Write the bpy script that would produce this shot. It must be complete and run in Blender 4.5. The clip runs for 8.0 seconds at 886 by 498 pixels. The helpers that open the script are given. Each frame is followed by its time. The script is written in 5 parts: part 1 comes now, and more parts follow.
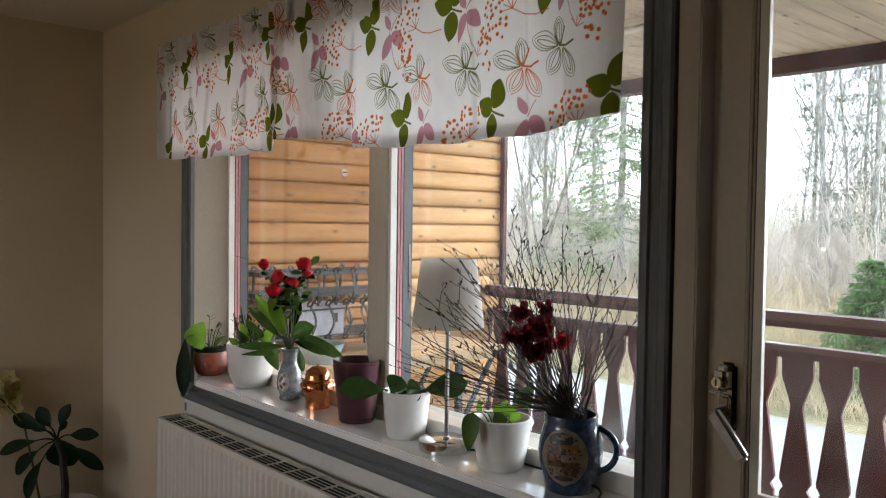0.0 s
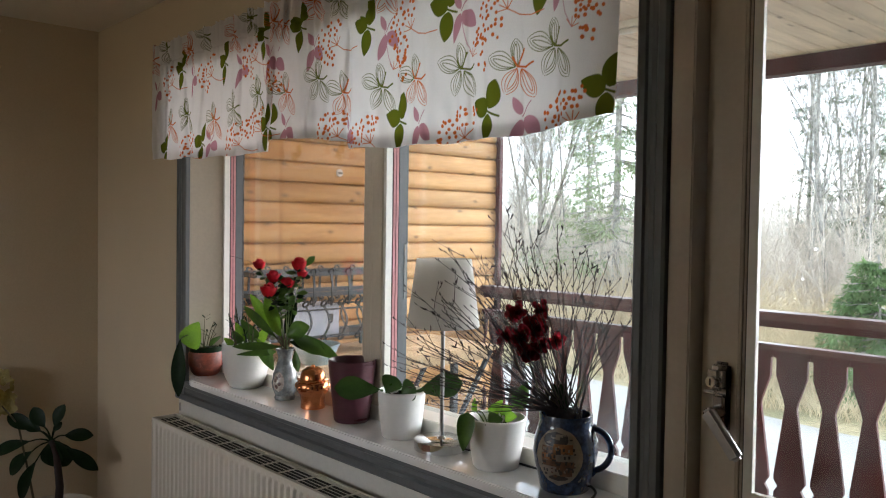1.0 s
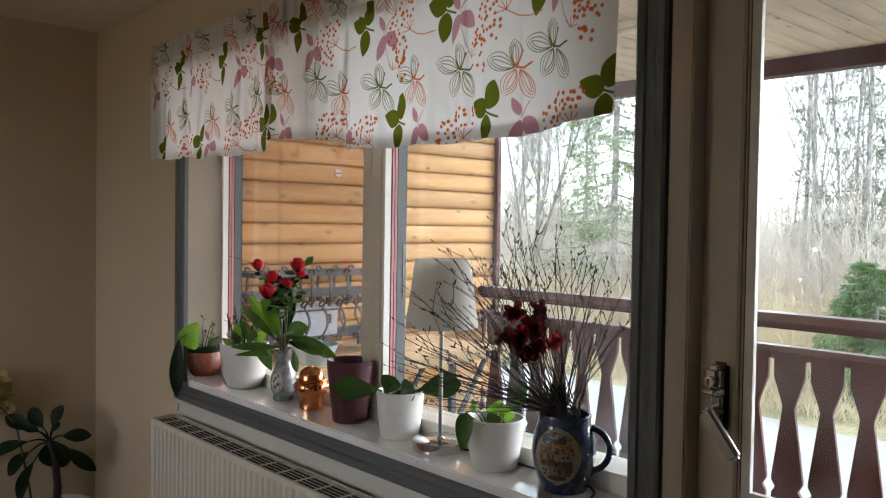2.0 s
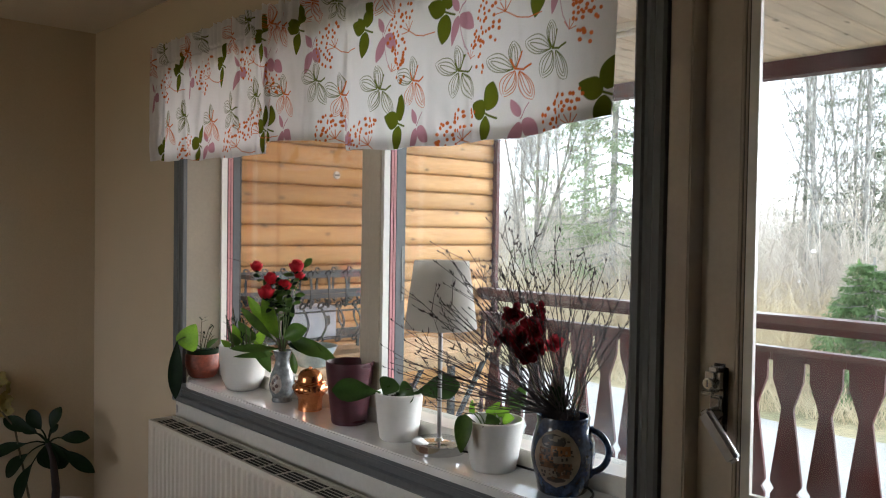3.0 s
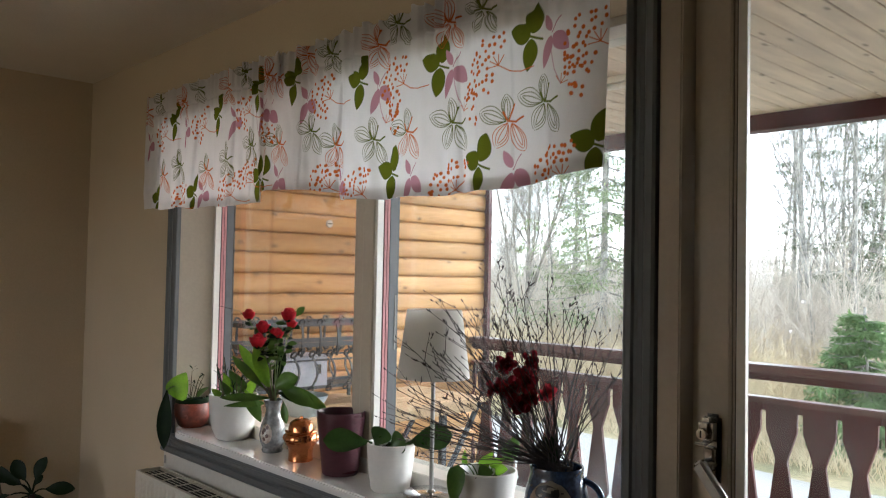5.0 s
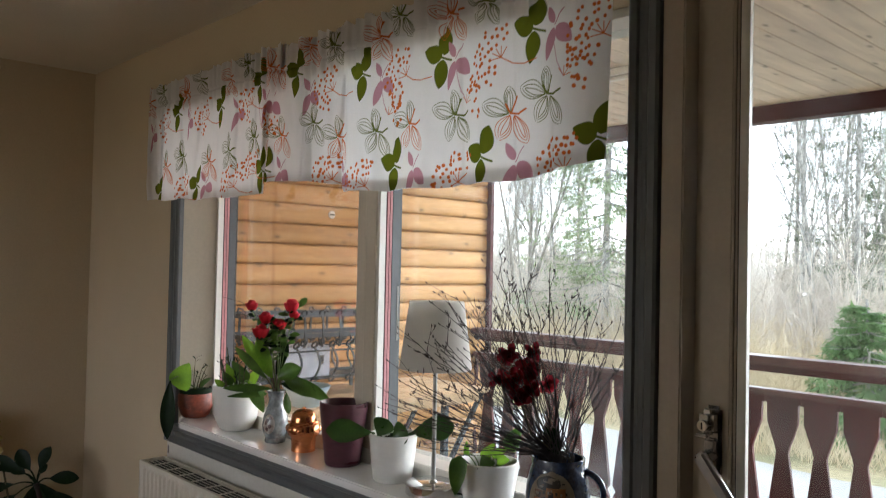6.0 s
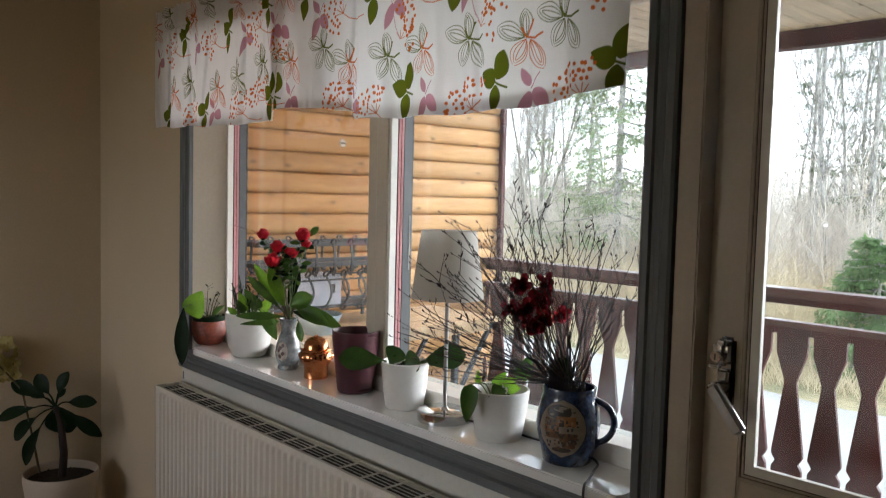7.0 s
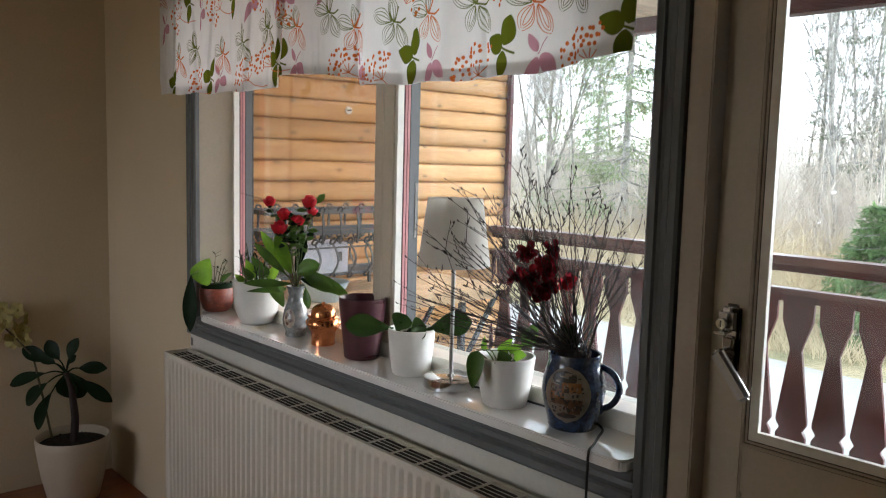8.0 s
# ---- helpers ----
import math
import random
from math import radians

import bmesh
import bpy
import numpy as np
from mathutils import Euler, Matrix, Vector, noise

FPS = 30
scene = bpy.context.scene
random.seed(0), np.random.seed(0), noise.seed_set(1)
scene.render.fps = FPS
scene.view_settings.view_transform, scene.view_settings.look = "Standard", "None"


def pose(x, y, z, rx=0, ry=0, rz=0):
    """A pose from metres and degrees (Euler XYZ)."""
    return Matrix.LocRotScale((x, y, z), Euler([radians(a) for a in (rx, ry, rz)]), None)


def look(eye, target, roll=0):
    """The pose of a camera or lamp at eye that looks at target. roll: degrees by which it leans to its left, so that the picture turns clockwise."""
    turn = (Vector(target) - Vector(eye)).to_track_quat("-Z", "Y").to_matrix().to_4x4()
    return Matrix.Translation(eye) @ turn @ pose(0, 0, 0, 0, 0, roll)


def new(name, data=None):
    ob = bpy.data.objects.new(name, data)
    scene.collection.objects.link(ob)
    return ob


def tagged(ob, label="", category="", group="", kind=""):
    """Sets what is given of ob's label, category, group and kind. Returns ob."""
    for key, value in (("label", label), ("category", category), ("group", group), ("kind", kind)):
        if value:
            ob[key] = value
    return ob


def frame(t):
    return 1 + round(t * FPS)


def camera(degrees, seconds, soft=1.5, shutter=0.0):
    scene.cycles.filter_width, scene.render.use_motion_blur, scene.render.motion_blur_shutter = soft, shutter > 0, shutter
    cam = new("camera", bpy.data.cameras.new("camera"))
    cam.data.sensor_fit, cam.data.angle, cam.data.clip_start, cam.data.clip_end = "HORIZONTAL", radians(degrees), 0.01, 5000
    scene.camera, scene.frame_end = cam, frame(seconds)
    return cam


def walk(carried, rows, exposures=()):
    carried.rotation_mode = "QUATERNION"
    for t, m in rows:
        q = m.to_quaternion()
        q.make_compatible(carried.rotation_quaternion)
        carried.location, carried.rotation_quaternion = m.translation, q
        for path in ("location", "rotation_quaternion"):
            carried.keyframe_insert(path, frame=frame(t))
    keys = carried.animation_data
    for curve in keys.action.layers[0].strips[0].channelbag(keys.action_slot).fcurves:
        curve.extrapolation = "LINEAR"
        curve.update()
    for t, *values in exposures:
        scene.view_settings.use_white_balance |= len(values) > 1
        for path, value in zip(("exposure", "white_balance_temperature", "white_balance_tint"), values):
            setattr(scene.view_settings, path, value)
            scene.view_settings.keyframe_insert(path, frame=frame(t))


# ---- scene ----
# camera and its way
cam = camera(57.8, 8.0, soft=1.1, shutter=0.5)
ROWS = [
    (0.0, -0.0008, -1.3229, 1.4882, 88.262, -0.791, 47.906),
    (0.5, 0.0022, -1.3229, 1.4869, 88.317, -0.817, 47.812),
    (1.0, 0.0020, -1.3245, 1.4856, 88.344, -0.858, 47.589),
    (1.5, 0.0028, -1.3276, 1.4855, 88.367, -0.881, 47.487),
    (3.0, 0.0019, -1.3277, 1.4848, 88.514, -0.896, 47.353),
    (3.5, 0.0020, -1.3314, 1.4859, 88.985, -0.973, 47.322),
    (4.0, -0.0001, -1.3319, 1.4834, 89.881, -1.048, 47.199),
    (4.5, 0.0047, -1.3348, 1.4847, 91.206, -1.061, 46.964),
    (4.7, 0.0054, -1.3358, 1.4852, 91.560, -1.080, 46.830),
    (5.25, 0.0080, -1.3390, 1.4870, 92.150, -1.140, 46.740),
    (5.8, 0.0098, -1.3410, 1.4885, 91.830, -1.200, 46.790),
    (6.0, 0.0099, -1.3413, 1.4886, 91.322, -1.217, 46.896),
    (6.5, 0.0005, -1.3359, 1.4874, 88.551, -1.322, 47.290),
    (7.0, -0.0091, -1.3297, 1.4862, 86.310, -1.473, 47.658),
    (7.5, -0.0083, -1.3292, 1.4864, 84.837, -1.523, 47.986),
    (8.0, -0.0077, -1.3300, 1.4843, 84.027, -1.473, 48.133),
]
EXPOSURE = 2.95
walk(cam, [(r[0], pose(*r[1:])) for r in ROWS], [(0.0, EXPOSURE, 5900, 10), (6.5, EXPOSURE, 5900, 10), (8.0, EXPOSURE + 0.08, 5900, 10)])

# overcast sky and a soft sun
SUN_EL, SUN_AZ = 25.0, 20.0
world = bpy.data.worlds.new("world")
scene.world = world
world.use_nodes = True
wn, wl = world.node_tree.nodes, world.node_tree.links
sky = wn.new("ShaderNodeTexSky")
sky.sky_type, sky.sun_disc = "NISHITA", False
sky.sun_elevation, sky.sun_rotation = radians(SUN_EL), radians(SUN_AZ)
sky.air_density, sky.dust_density = 1.0, 1.0
pale = wn.new("ShaderNodeHueSaturation")
pale.inputs["Saturation"].default_value = 0.15
wl.new(sky.outputs[0], pale.inputs["Color"])
wl.new(pale.outputs[0], wn["Background"].inputs[0])
wn["Background"].inputs[1].default_value = 0.135
sun_data = bpy.data.lights.new("sun", "SUN")
sun_data.energy, sun_data.angle, sun_data.color = 0.32, radians(55), (1.0, 0.95, 0.88)
sun = new("sun", sun_data)
sun.matrix_world = pose(0, 0, 12, 90 - SUN_EL, 0, 180 - SUN_AZ)

# fill light behind the camera, from an unseen window assumed in the south wall
back_data = bpy.data.lights.new("assumed_window_fill", "AREA")
back_data.shape, back_data.size, back_data.size_y = "RECTANGLE", 1.5, 1.15
back_data.energy, back_data.color = 0.75, (1.0, 0.86, 0.70)
back_light = new("assumed_window_fill", back_data)
back_light.matrix_world = look((-2.15, -4.3, 1.5), (-2.15, 0.0, 1.3))


# ---- materials ----
def nodes_of(name):
    m = bpy.data.materials.new(name)
    m.use_nodes = True
    return m, m.node_tree.nodes, m.node_tree.links


def material(name, colour, rough=0.5, metal=0.0, vary=0.12, scale=6.0, grain=0.06, grain_scale=90.0, bump=0.15,
             stretch=(1, 1, 1), second=None, spec=0.5, each=0.0, thin=0.0, coords="Position", coat=0.0, knots=None):
    """A surface with broad stains and fine grain, in metres."""
    m, n, l = nodes_of(name)
    b = n["Principled BSDF"]
    if coords == "Position":
        src = n.new("ShaderNodeNewGeometry").outputs["Position"]
    else:
        src = n.new("ShaderNodeTexCoord").outputs["Object"]
    mp = n.new("ShaderNodeMapping")
    mp.inputs["Scale"].default_value = stretch
    l.new(src, mp.inputs["Vector"])
    big, small = n.new("ShaderNodeTexNoise"), n.new("ShaderNodeTexNoise")
    big.inputs["Scale"].default_value, small.inputs["Scale"].default_value = scale, grain_scale
    big.inputs["Detail"].default_value, small.inputs["Detail"].default_value = 4, 3
    for q in (big, small):
        l.new(mp.outputs[0], q.inputs["Vector"])
    ramp = n.new("ShaderNodeValToRGB")
    c = Vector(colour)
    other = Vector(second) if second else c * (1 - 2 * vary)
    ramp.color_ramp.elements[0].position, ramp.color_ramp.elements[1].position = 0.35, 0.65
    ramp.color_ramp.elements[0].color, ramp.color_ramp.elements[1].color = (*other, 1), (*c, 1)
    l.new(big.outputs[0], ramp.inputs[0])
    fine = n.new("ShaderNodeMixRGB")
    fine.blend_type = "MULTIPLY"
    fine.inputs[0].default_value = 1.0
    lev = n.new("ShaderNodeMapRange")
    lev.inputs["From Min"].default_value, lev.inputs["From Max"].default_value = 0.3, 0.7
    lev.inputs["To Min"].default_value, lev.inputs["To Max"].default_value = 1 - 2 * grain, 1.0
    l.new(small.outputs[0], lev.inputs["Value"])
    l.new(ramp.outputs[0], fine.inputs[1])
    l.new(lev.outputs[0], fine.inputs[2])
    out = fine.outputs[0]
    if knots:
        vo, km, kx, sp, cb, kv = n.new("ShaderNodeTexVoronoi"), n.new("ShaderNodeMapRange"), n.new("ShaderNodeMixRGB"), n.new("ShaderNodeSeparateXYZ"), n.new("ShaderNodeCombineXYZ"), n.new("ShaderNodeMapping")
        l.new(src, sp.inputs[0])
        l.new(sp.outputs[knots[1][0]], cb.inputs[0])
        l.new(sp.outputs[knots[1][1]], cb.inputs[1])
        kv.inputs["Scale"].default_value = (*knots[2], 1)
        l.new(cb.outputs[0], kv.inputs["Vector"])
        l.new(kv.outputs[0], vo.inputs["Vector"])
        vo.voronoi_dimensions = "2D"
        vo.inputs["Scale"].default_value = knots[0]
        km.inputs["From Min"].default_value, km.inputs["From Max"].default_value = 0.03, 0.085
        km.inputs["To Min"].default_value, km.inputs["To Max"].default_value = 0.8, 0.0
        l.new(vo.outputs["Distance"], km.inputs["Value"])
        l.new(km.outputs[0], kx.inputs[0])
        l.new(out, kx.inputs[1])
        kx.inputs[2].default_value = (*(c * 0.22), 1)
        out = kx.outputs[0]
    if each:
        info = n.new("ShaderNodeObjectInfo")
        er = n.new("ShaderNodeMapRange")
        er.inputs["To Min"].default_value, er.inputs["To Max"].default_value = 1 - each, 1 + each
        l.new(info.outputs["Random"], er.inputs["Value"])
        em = n.new("ShaderNodeMixRGB")
        em.blend_type = "MULTIPLY"
        em.inputs[0].default_value = 1.0
        l.new(out, em.inputs[1])
        l.new(er.outputs[0], em.inputs[2])
        out = em.outputs[0]
    l.new(out, b.inputs["Base Color"])
    rr = n.new("ShaderNodeMapRange")
    rr.inputs["To Min"].default_value, rr.inputs["To Max"].default_value = max(rough - 0.08, 0.02), min(rough + 0.08, 1)
    l.new(big.outputs[0], rr.inputs["Value"])
    l.new(rr.outputs[0], b.inputs["Roughness"])
    b.inputs["Metallic"].default_value = metal
    b.inputs["Specular IOR Level"].default_value = spec
    b.inputs["Coat Weight"].default_value = coat
    if bump:
        bp = n.new("ShaderNodeBump")
        bp.inputs["Strength"].default_value, bp.inputs["Distance"].default_value = bump, 0.004
        l.new(small.outputs[0], bp.inputs["Height"])
        l.new(bp.outputs[0], b.inputs["Normal"])
    if thin:
        tr, mx = n.new("ShaderNodeBsdfTranslucent"), n.new("ShaderNodeMixShader")
        l.new(out, tr.inputs["Color"])
        mx.inputs[0].default_value = thin
        l.new(b.outputs[0], mx.inputs[1])
        l.new(tr.outputs[0], mx.inputs[2])
        l.new(mx.outputs[0], n["Material Output"].inputs["Surface"])
    return m


def glass_pane(name, tint=(0.93, 0.96, 0.96), dirt=0.012, specks=0.0):
    """Clear window glass with a faint film of dust."""
    m, n, l = nodes_of(name)
    n.remove(n["Principled BSDF"])
    clear, shine, dust = n.new("ShaderNodeBsdfTransparent"), n.new("ShaderNodeBsdfGlossy"), n.new("ShaderNodeBsdfTranslucent")
    clear.inputs[0].default_value = (*tint, 1)
    shine.inputs["Roughness"].default_value = 0.02
    dust.inputs[0].default_value = (0.8, 0.8, 0.78, 1)
    lw, fr = n.new("ShaderNodeLayerWeight"), n.new("ShaderNodeMapRange")
    lw.inputs["Blend"].default_value = 0.12
    fr.inputs["To Min"].default_value, fr.inputs["To Max"].default_value = 0.02, 0.5
    l.new(lw.outputs["Facing"], fr.inputs["Value"])
    tex, mr = n.new("ShaderNodeTexNoise"), n.new("ShaderNodeMapRange")
    tex.inputs["Scale"].default_value, tex.inputs["Detail"].default_value = 7.0, 6
    mr.inputs["From Min"].default_value, mr.inputs["From Max"].default_value = 0.35, 0.8
    mr.inputs["To Max"].default_value = dirt * 2
    l.new(n.new("ShaderNodeNewGeometry").outputs["Position"], tex.inputs["Vector"])
    l.new(tex.outputs[0], mr.inputs["Value"])
    a, c = n.new("ShaderNodeMixShader"), n.new("ShaderNodeMixShader")
    l.new(fr.outputs[0], a.inputs[0])
    l.new(clear.outputs[0], a.inputs[1])
    l.new(shine.outputs[0], a.inputs[2])
    veil = mr.outputs[0]
    if specks:
        vo, sm, mx = n.new("ShaderNodeTexVoronoi"), n.new("ShaderNodeMapRange"), n.new("ShaderNodeMath")
        vo.inputs["Scale"].default_value = 11.0
        sm.inputs["From Min"].default_value, sm.inputs["From Max"].default_value = 0.035, 0.055
        sm.inputs["To Min"].default_value, sm.inputs["To Max"].default_value = specks, 0.0
        l.new(n.new("ShaderNodeNewGeometry").outputs["Position"], vo.inputs["Vector"])
        l.new(vo.outputs["Distance"], sm.inputs["Value"])
        mx.operation = "MAXIMUM"
        l.new(mr.outputs[0], mx.inputs[0])
        l.new(sm.outputs[0], mx.inputs[1])
        veil = mx.outputs[0]
    l.new(veil, c.inputs[0])
    l.new(a.outputs[0], c.inputs[1])
    l.new(dust.outputs[0], c.inputs[2])
    l.new(c.outputs[0], n["Material Output"].inputs["Surface"])
    return m


M_WALL = material("painted_wall", (0.60, 0.49, 0.335), 0.8, vary=0.03, scale=2, grain=0.03, grain_scale=160, bump=0.25)
M_CEIL = material("painted_ceiling", (0.80, 0.75, 0.64), 0.85, vary=0.03, scale=2, grain=0.03, grain_scale=120, bump=0.2)
M_FLOOR = material("varnished_floor", (0.30, 0.10, 0.04), 0.35, vary=0.2, scale=3, stretch=(8, 1, 1), each=0.15)
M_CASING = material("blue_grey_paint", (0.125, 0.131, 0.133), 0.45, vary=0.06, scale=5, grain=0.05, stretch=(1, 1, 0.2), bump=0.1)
M_CREAM = material("cream_paint", (0.60, 0.53, 0.42), 0.45, vary=0.04, scale=4, grain=0.03, bump=0.08)
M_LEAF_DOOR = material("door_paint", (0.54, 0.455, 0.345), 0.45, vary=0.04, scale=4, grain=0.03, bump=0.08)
# cream darkened for door frame and beads, so shade is in the colour
M_DOOR_FRAME = material("shaded_door_frame_paint", (0.45, 0.37, 0.28), 0.5, vary=0.05, scale=4, grain=0.03, bump=0.08)
M_STOP = material("dark_grey_stop", (0.10, 0.105, 0.11), 0.5, vary=0.1, scale=12)
M_PANEL = material("off_white_panel", (0.62, 0.59, 0.53), 0.6, vary=0.04, scale=3, grain=0.03, bump=0.1)
M_FRAME = material("white_frame_paint", (0.80, 0.77, 0.70), 0.4, vary=0.04, scale=5, grain=0.03, bump=0.08)
M_SILL = material("white_sill_lacquer", (0.88, 0.875, 0.86), 0.17, vary=0.03, scale=7, grain=0.02, bump=0.03, coat=0.7, spec=0.7)
M_GASKET = material("black_rubber", (0.02, 0.02, 0.022), 0.6, bump=0.05)
M_PINK = material("faded_red_seal", (0.62, 0.27, 0.27), 0.6, vary=0.1, bump=0.05)
M_RAD = material("white_enamel", (0.66, 0.61, 0.52), 0.35, vary=0.03, scale=4, grain=0.02, bump=0.03)
# near-black colour that puts the shade of hollows into radiator and lock slot
M_HOLLOW_SHADE = material("hollow_shade", (0.04, 0.037, 0.034), 0.7)
M_LOG = material("varnished_pine_log", (0.68, 0.39, 0.155), 0.62, vary=0.18, scale=5, stretch=(1, 0.35, 3), grain=0.12, grain_scale=40, each=0.2, second=(0.53, 0.27, 0.09), knots=(5.0, (1, 2), (0.6, 1.1)), spec=0.3)
M_RED = material("dark_red_stain", (0.085, 0.010, 0.011), 0.55, vary=0.2, scale=5, grain=0.12, grain_scale=60, stretch=(1, 1, 0.3), each=0.15, spec=0.2)
M_RED_WET = material("wet_red_stain", (0.11, 0.02, 0.022), 0.34, vary=0.2, scale=5, grain=0.12, grain_scale=60, coat=0.0, bump=0)
M_SOFFIT = material("whitewashed_pine", (0.82, 0.69, 0.56), 0.6, vary=0.12, scale=5, stretch=(4, 0.5, 1), grain=0.08, each=0.1, knots=(5.0, (0, 1), (1.5, 0.5)))
M_DECK = material("weathered_deck", (0.30, 0.27, 0.23), 0.8, vary=0.2, scale=4, stretch=(1, 6, 1), each=0.15)
M_WHITE = material("white_glazed_pot", (0.78, 0.76, 0.72), 0.35, vary=0.03, scale=12, grain=0.02, bump=0.04)
M_STONE = material("grey_plaster", (0.35, 0.34, 0.32), 0.9, vary=0.1, scale=2)
M_CHROME = material("brushed_chrome", (0.72, 0.72, 0.73), 0.10, 1.0, vary=0.05, grain=0.03, bump=0.02)
M_STEEL = material("satin_steel", (0.42, 0.41, 0.40), 0.32, 1.0, vary=0.05, grain=0.05, bump=0.03)
M_GLASS_L = glass_pane("window_glass_dusty", (0.80, 0.775, 0.75), 0.010)
M_GLASS = glass_pane("window_glass", dirt=0.022)
M_GLASS_DOOR = glass_pane("door_glass_with_specks", dirt=0.010, specks=0.85)


# ---- mesh helpers ----
class Shape:
    """Gathers vertices and faces for one mesh."""

    def __init__(self):
        self.v, self.f = [], []

    def add(self, verts, faces):
        k = len(self.v)
        self.v.extend([tuple(p) for p in verts])
        self.f.extend([tuple(i + k for i in f) for f in faces])
        return self

    def box(self, x0, x1, y0, y1, z0, z1, m=None):
        c = [Vector((x, y, z)) for z in (z0, z1) for y in (y0, y1) for x in (x0, x1)]
        if m:
            c = [m @ p for p in c]
        return self.add(c, [(0, 2, 3, 1), (4, 5, 7, 6), (0, 1, 5, 4), (1, 3, 7, 5), (3, 2, 6, 7), (2, 0, 4, 6)])

    def lathe(self, prof, n=32, at=(0, 0, 0), closed=False, wob=0.0):
        """prof: (radius, height) from the foot, outside, over the rim and down inside."""
        vs, fs = [], []
        for r, z in prof:
            for i in range(n):
                a = 2 * math.pi * i / n
                k = 1 + wob * math.sin(3 * a + z * 40)
                vs.append((at[0] + r * k * math.cos(a), at[1] + r * k * math.sin(a), at[2] + z))
        for j in range(len(prof) - 1):
            for i in range(n):
                a, b = j * n + i, j * n + (i + 1) % n
                fs.append((a, b, b + n, a + n))
        if closed:
            fs.append(tuple(reversed(range(n))))
            fs.append(tuple((len(prof) - 1) * n + i for i in range(n)))
        return self.add(vs, fs)

    def tube(self, pts, radii, n=6):
        pts = [Vector(p) for p in pts]
        if not isinstance(radii, (list, tuple)):
            radii = [radii] * len(pts)
        vs, fs = [], []
        up = Vector((0.13, 0.21, 0.97))
        for i, p in enumerate(pts):
            d = (pts[min(i + 1, len(pts) - 1)] - pts[max(i - 1, 0)])
            d = d.normalized() if d.length > 1e-9 else Vector((0, 0, 1))
            a = d.cross(up)
            if a.length < 0.05:
                a = d.cross(Vector((1, 0, 0)))
            a.normalize()
            b = d.cross(a)
            for k in range(n):
                t = 2 * math.pi * k / n
                vs.append(p + (a * math.cos(t) + b * math.sin(t)) * radii[i])
        for i in range(len(pts) - 1):
            for k in range(n):
                q, r = i * n + k, i * n + (k + 1) % n
                fs.append((q, r, r + n, q + n))
        fs.append(tuple(reversed(range(n))))
        fs.append(tuple((len(pts) - 1) * n + k for k in range(n)))
        return self.add(vs, fs)

    def extrude(self, outline, d0, d1, place):
        """outline: 2D points; place(a, b, d) gives the 3D point."""
        n = len(outline)
        vs = [place(a, b, d0) for a, b in outline] + [place(a, b, d1) for a, b in outline]
        fs = [tuple(range(n)), tuple(reversed(range(n, 2 * n)))]
        fs += [(i, i + n, (i + 1) % n + n, (i + 1) % n) for i in range(n)]
        return self.add(vs, fs)

    def blob(self, at, r, squash=(1, 1, 1), n=10, wob=0.0, seed=0):
        prof = [(math.sin(math.pi * j / n) * 1.0, -math.cos(math.pi * j / n)) for j in range(n + 1)]
        k = len(self.v)
        self.lathe([(max(a, 1e-4) * r, b * r) for a, b in prof], n + 4, (0, 0, 0))
        for i in range(k, len(self.v)):
            p = Vector(self.v[i])
            f = 1 + wob * noise.noise(p / r * 1.6 + Vector((seed, seed * 2, 0)))
            self.v[i] = (at[0] + p.x * squash[0] * f, at[1] + p.y * squash[1] * f, at[2] + p.z * squash[2] * f)
        return self

    def mesh(self, name, mat, smooth=False, bevel=0.0, segs=2, angle=40):
        me = bpy.data.meshes.new(name)
        me.from_pydata(self.v, [], self.f)
        bm = bmesh.new()
        bm.from_mesh(me)
        if bevel:
            sharp = [e for e in bm.edges if len(e.link_faces) == 2 and e.calc_face_angle(0) > radians(30)]
            bmesh.ops.bevel(bm, geom=sharp, offset=bevel, segments=segs, affect="EDGES", clamp_overlap=True)
        bmesh.ops.recalc_face_normals(bm, faces=bm.faces)
        if smooth:
            for f in bm.faces:
                f.smooth = True
            for e in bm.edges:
                e.smooth = not (len(e.link_faces) == 2 and e.calc_face_angle(0) > radians(angle))
        bm.to_mesh(me)
        bm.free()
        me.materials.append(mat)
        return me


def part(name, shape, mat, parent=None, label="", smooth=False, bevel=0.0, segs=2, at=None):
    """One mesh object under a thing or a part."""
    me = shape if isinstance(shape, bpy.types.Mesh) else shape.mesh(name, mat, smooth, bevel, segs)
    ob = new(name, me)
    if at is not None:
        ob.matrix_basis = at
    ob.parent = parent
    if label:
        tagged(ob, label)
    return ob


def thing(name, label, category, at=(0, 0, 0), turn=0, group="", kind=""):
    ob = new(name)
    ob.empty_display_size = 0.05
    ob.matrix_basis = pose(*at, 0, 0, turn)
    return tagged(ob, label, category, group, kind)


def setting(name, shape, mat, label, category, smooth=False, bevel=0.0):
    return tagged(part(name, shape, mat, None, "", smooth, bevel), label, category, "", "structure")


# ---- the room ----
XL, XR, YB, CEIL = -3.81, 2.3, -4.2, 2.35
WT = 0.25
WX0, WX1, WZ0, WZ1 = -2.85, -0.885, 0.885, 2.06
DX0, DX1, DZ1 = -0.768, 0.09, 2.22
FACE, PANE = 0.115, 0.19
SILL = 0.914

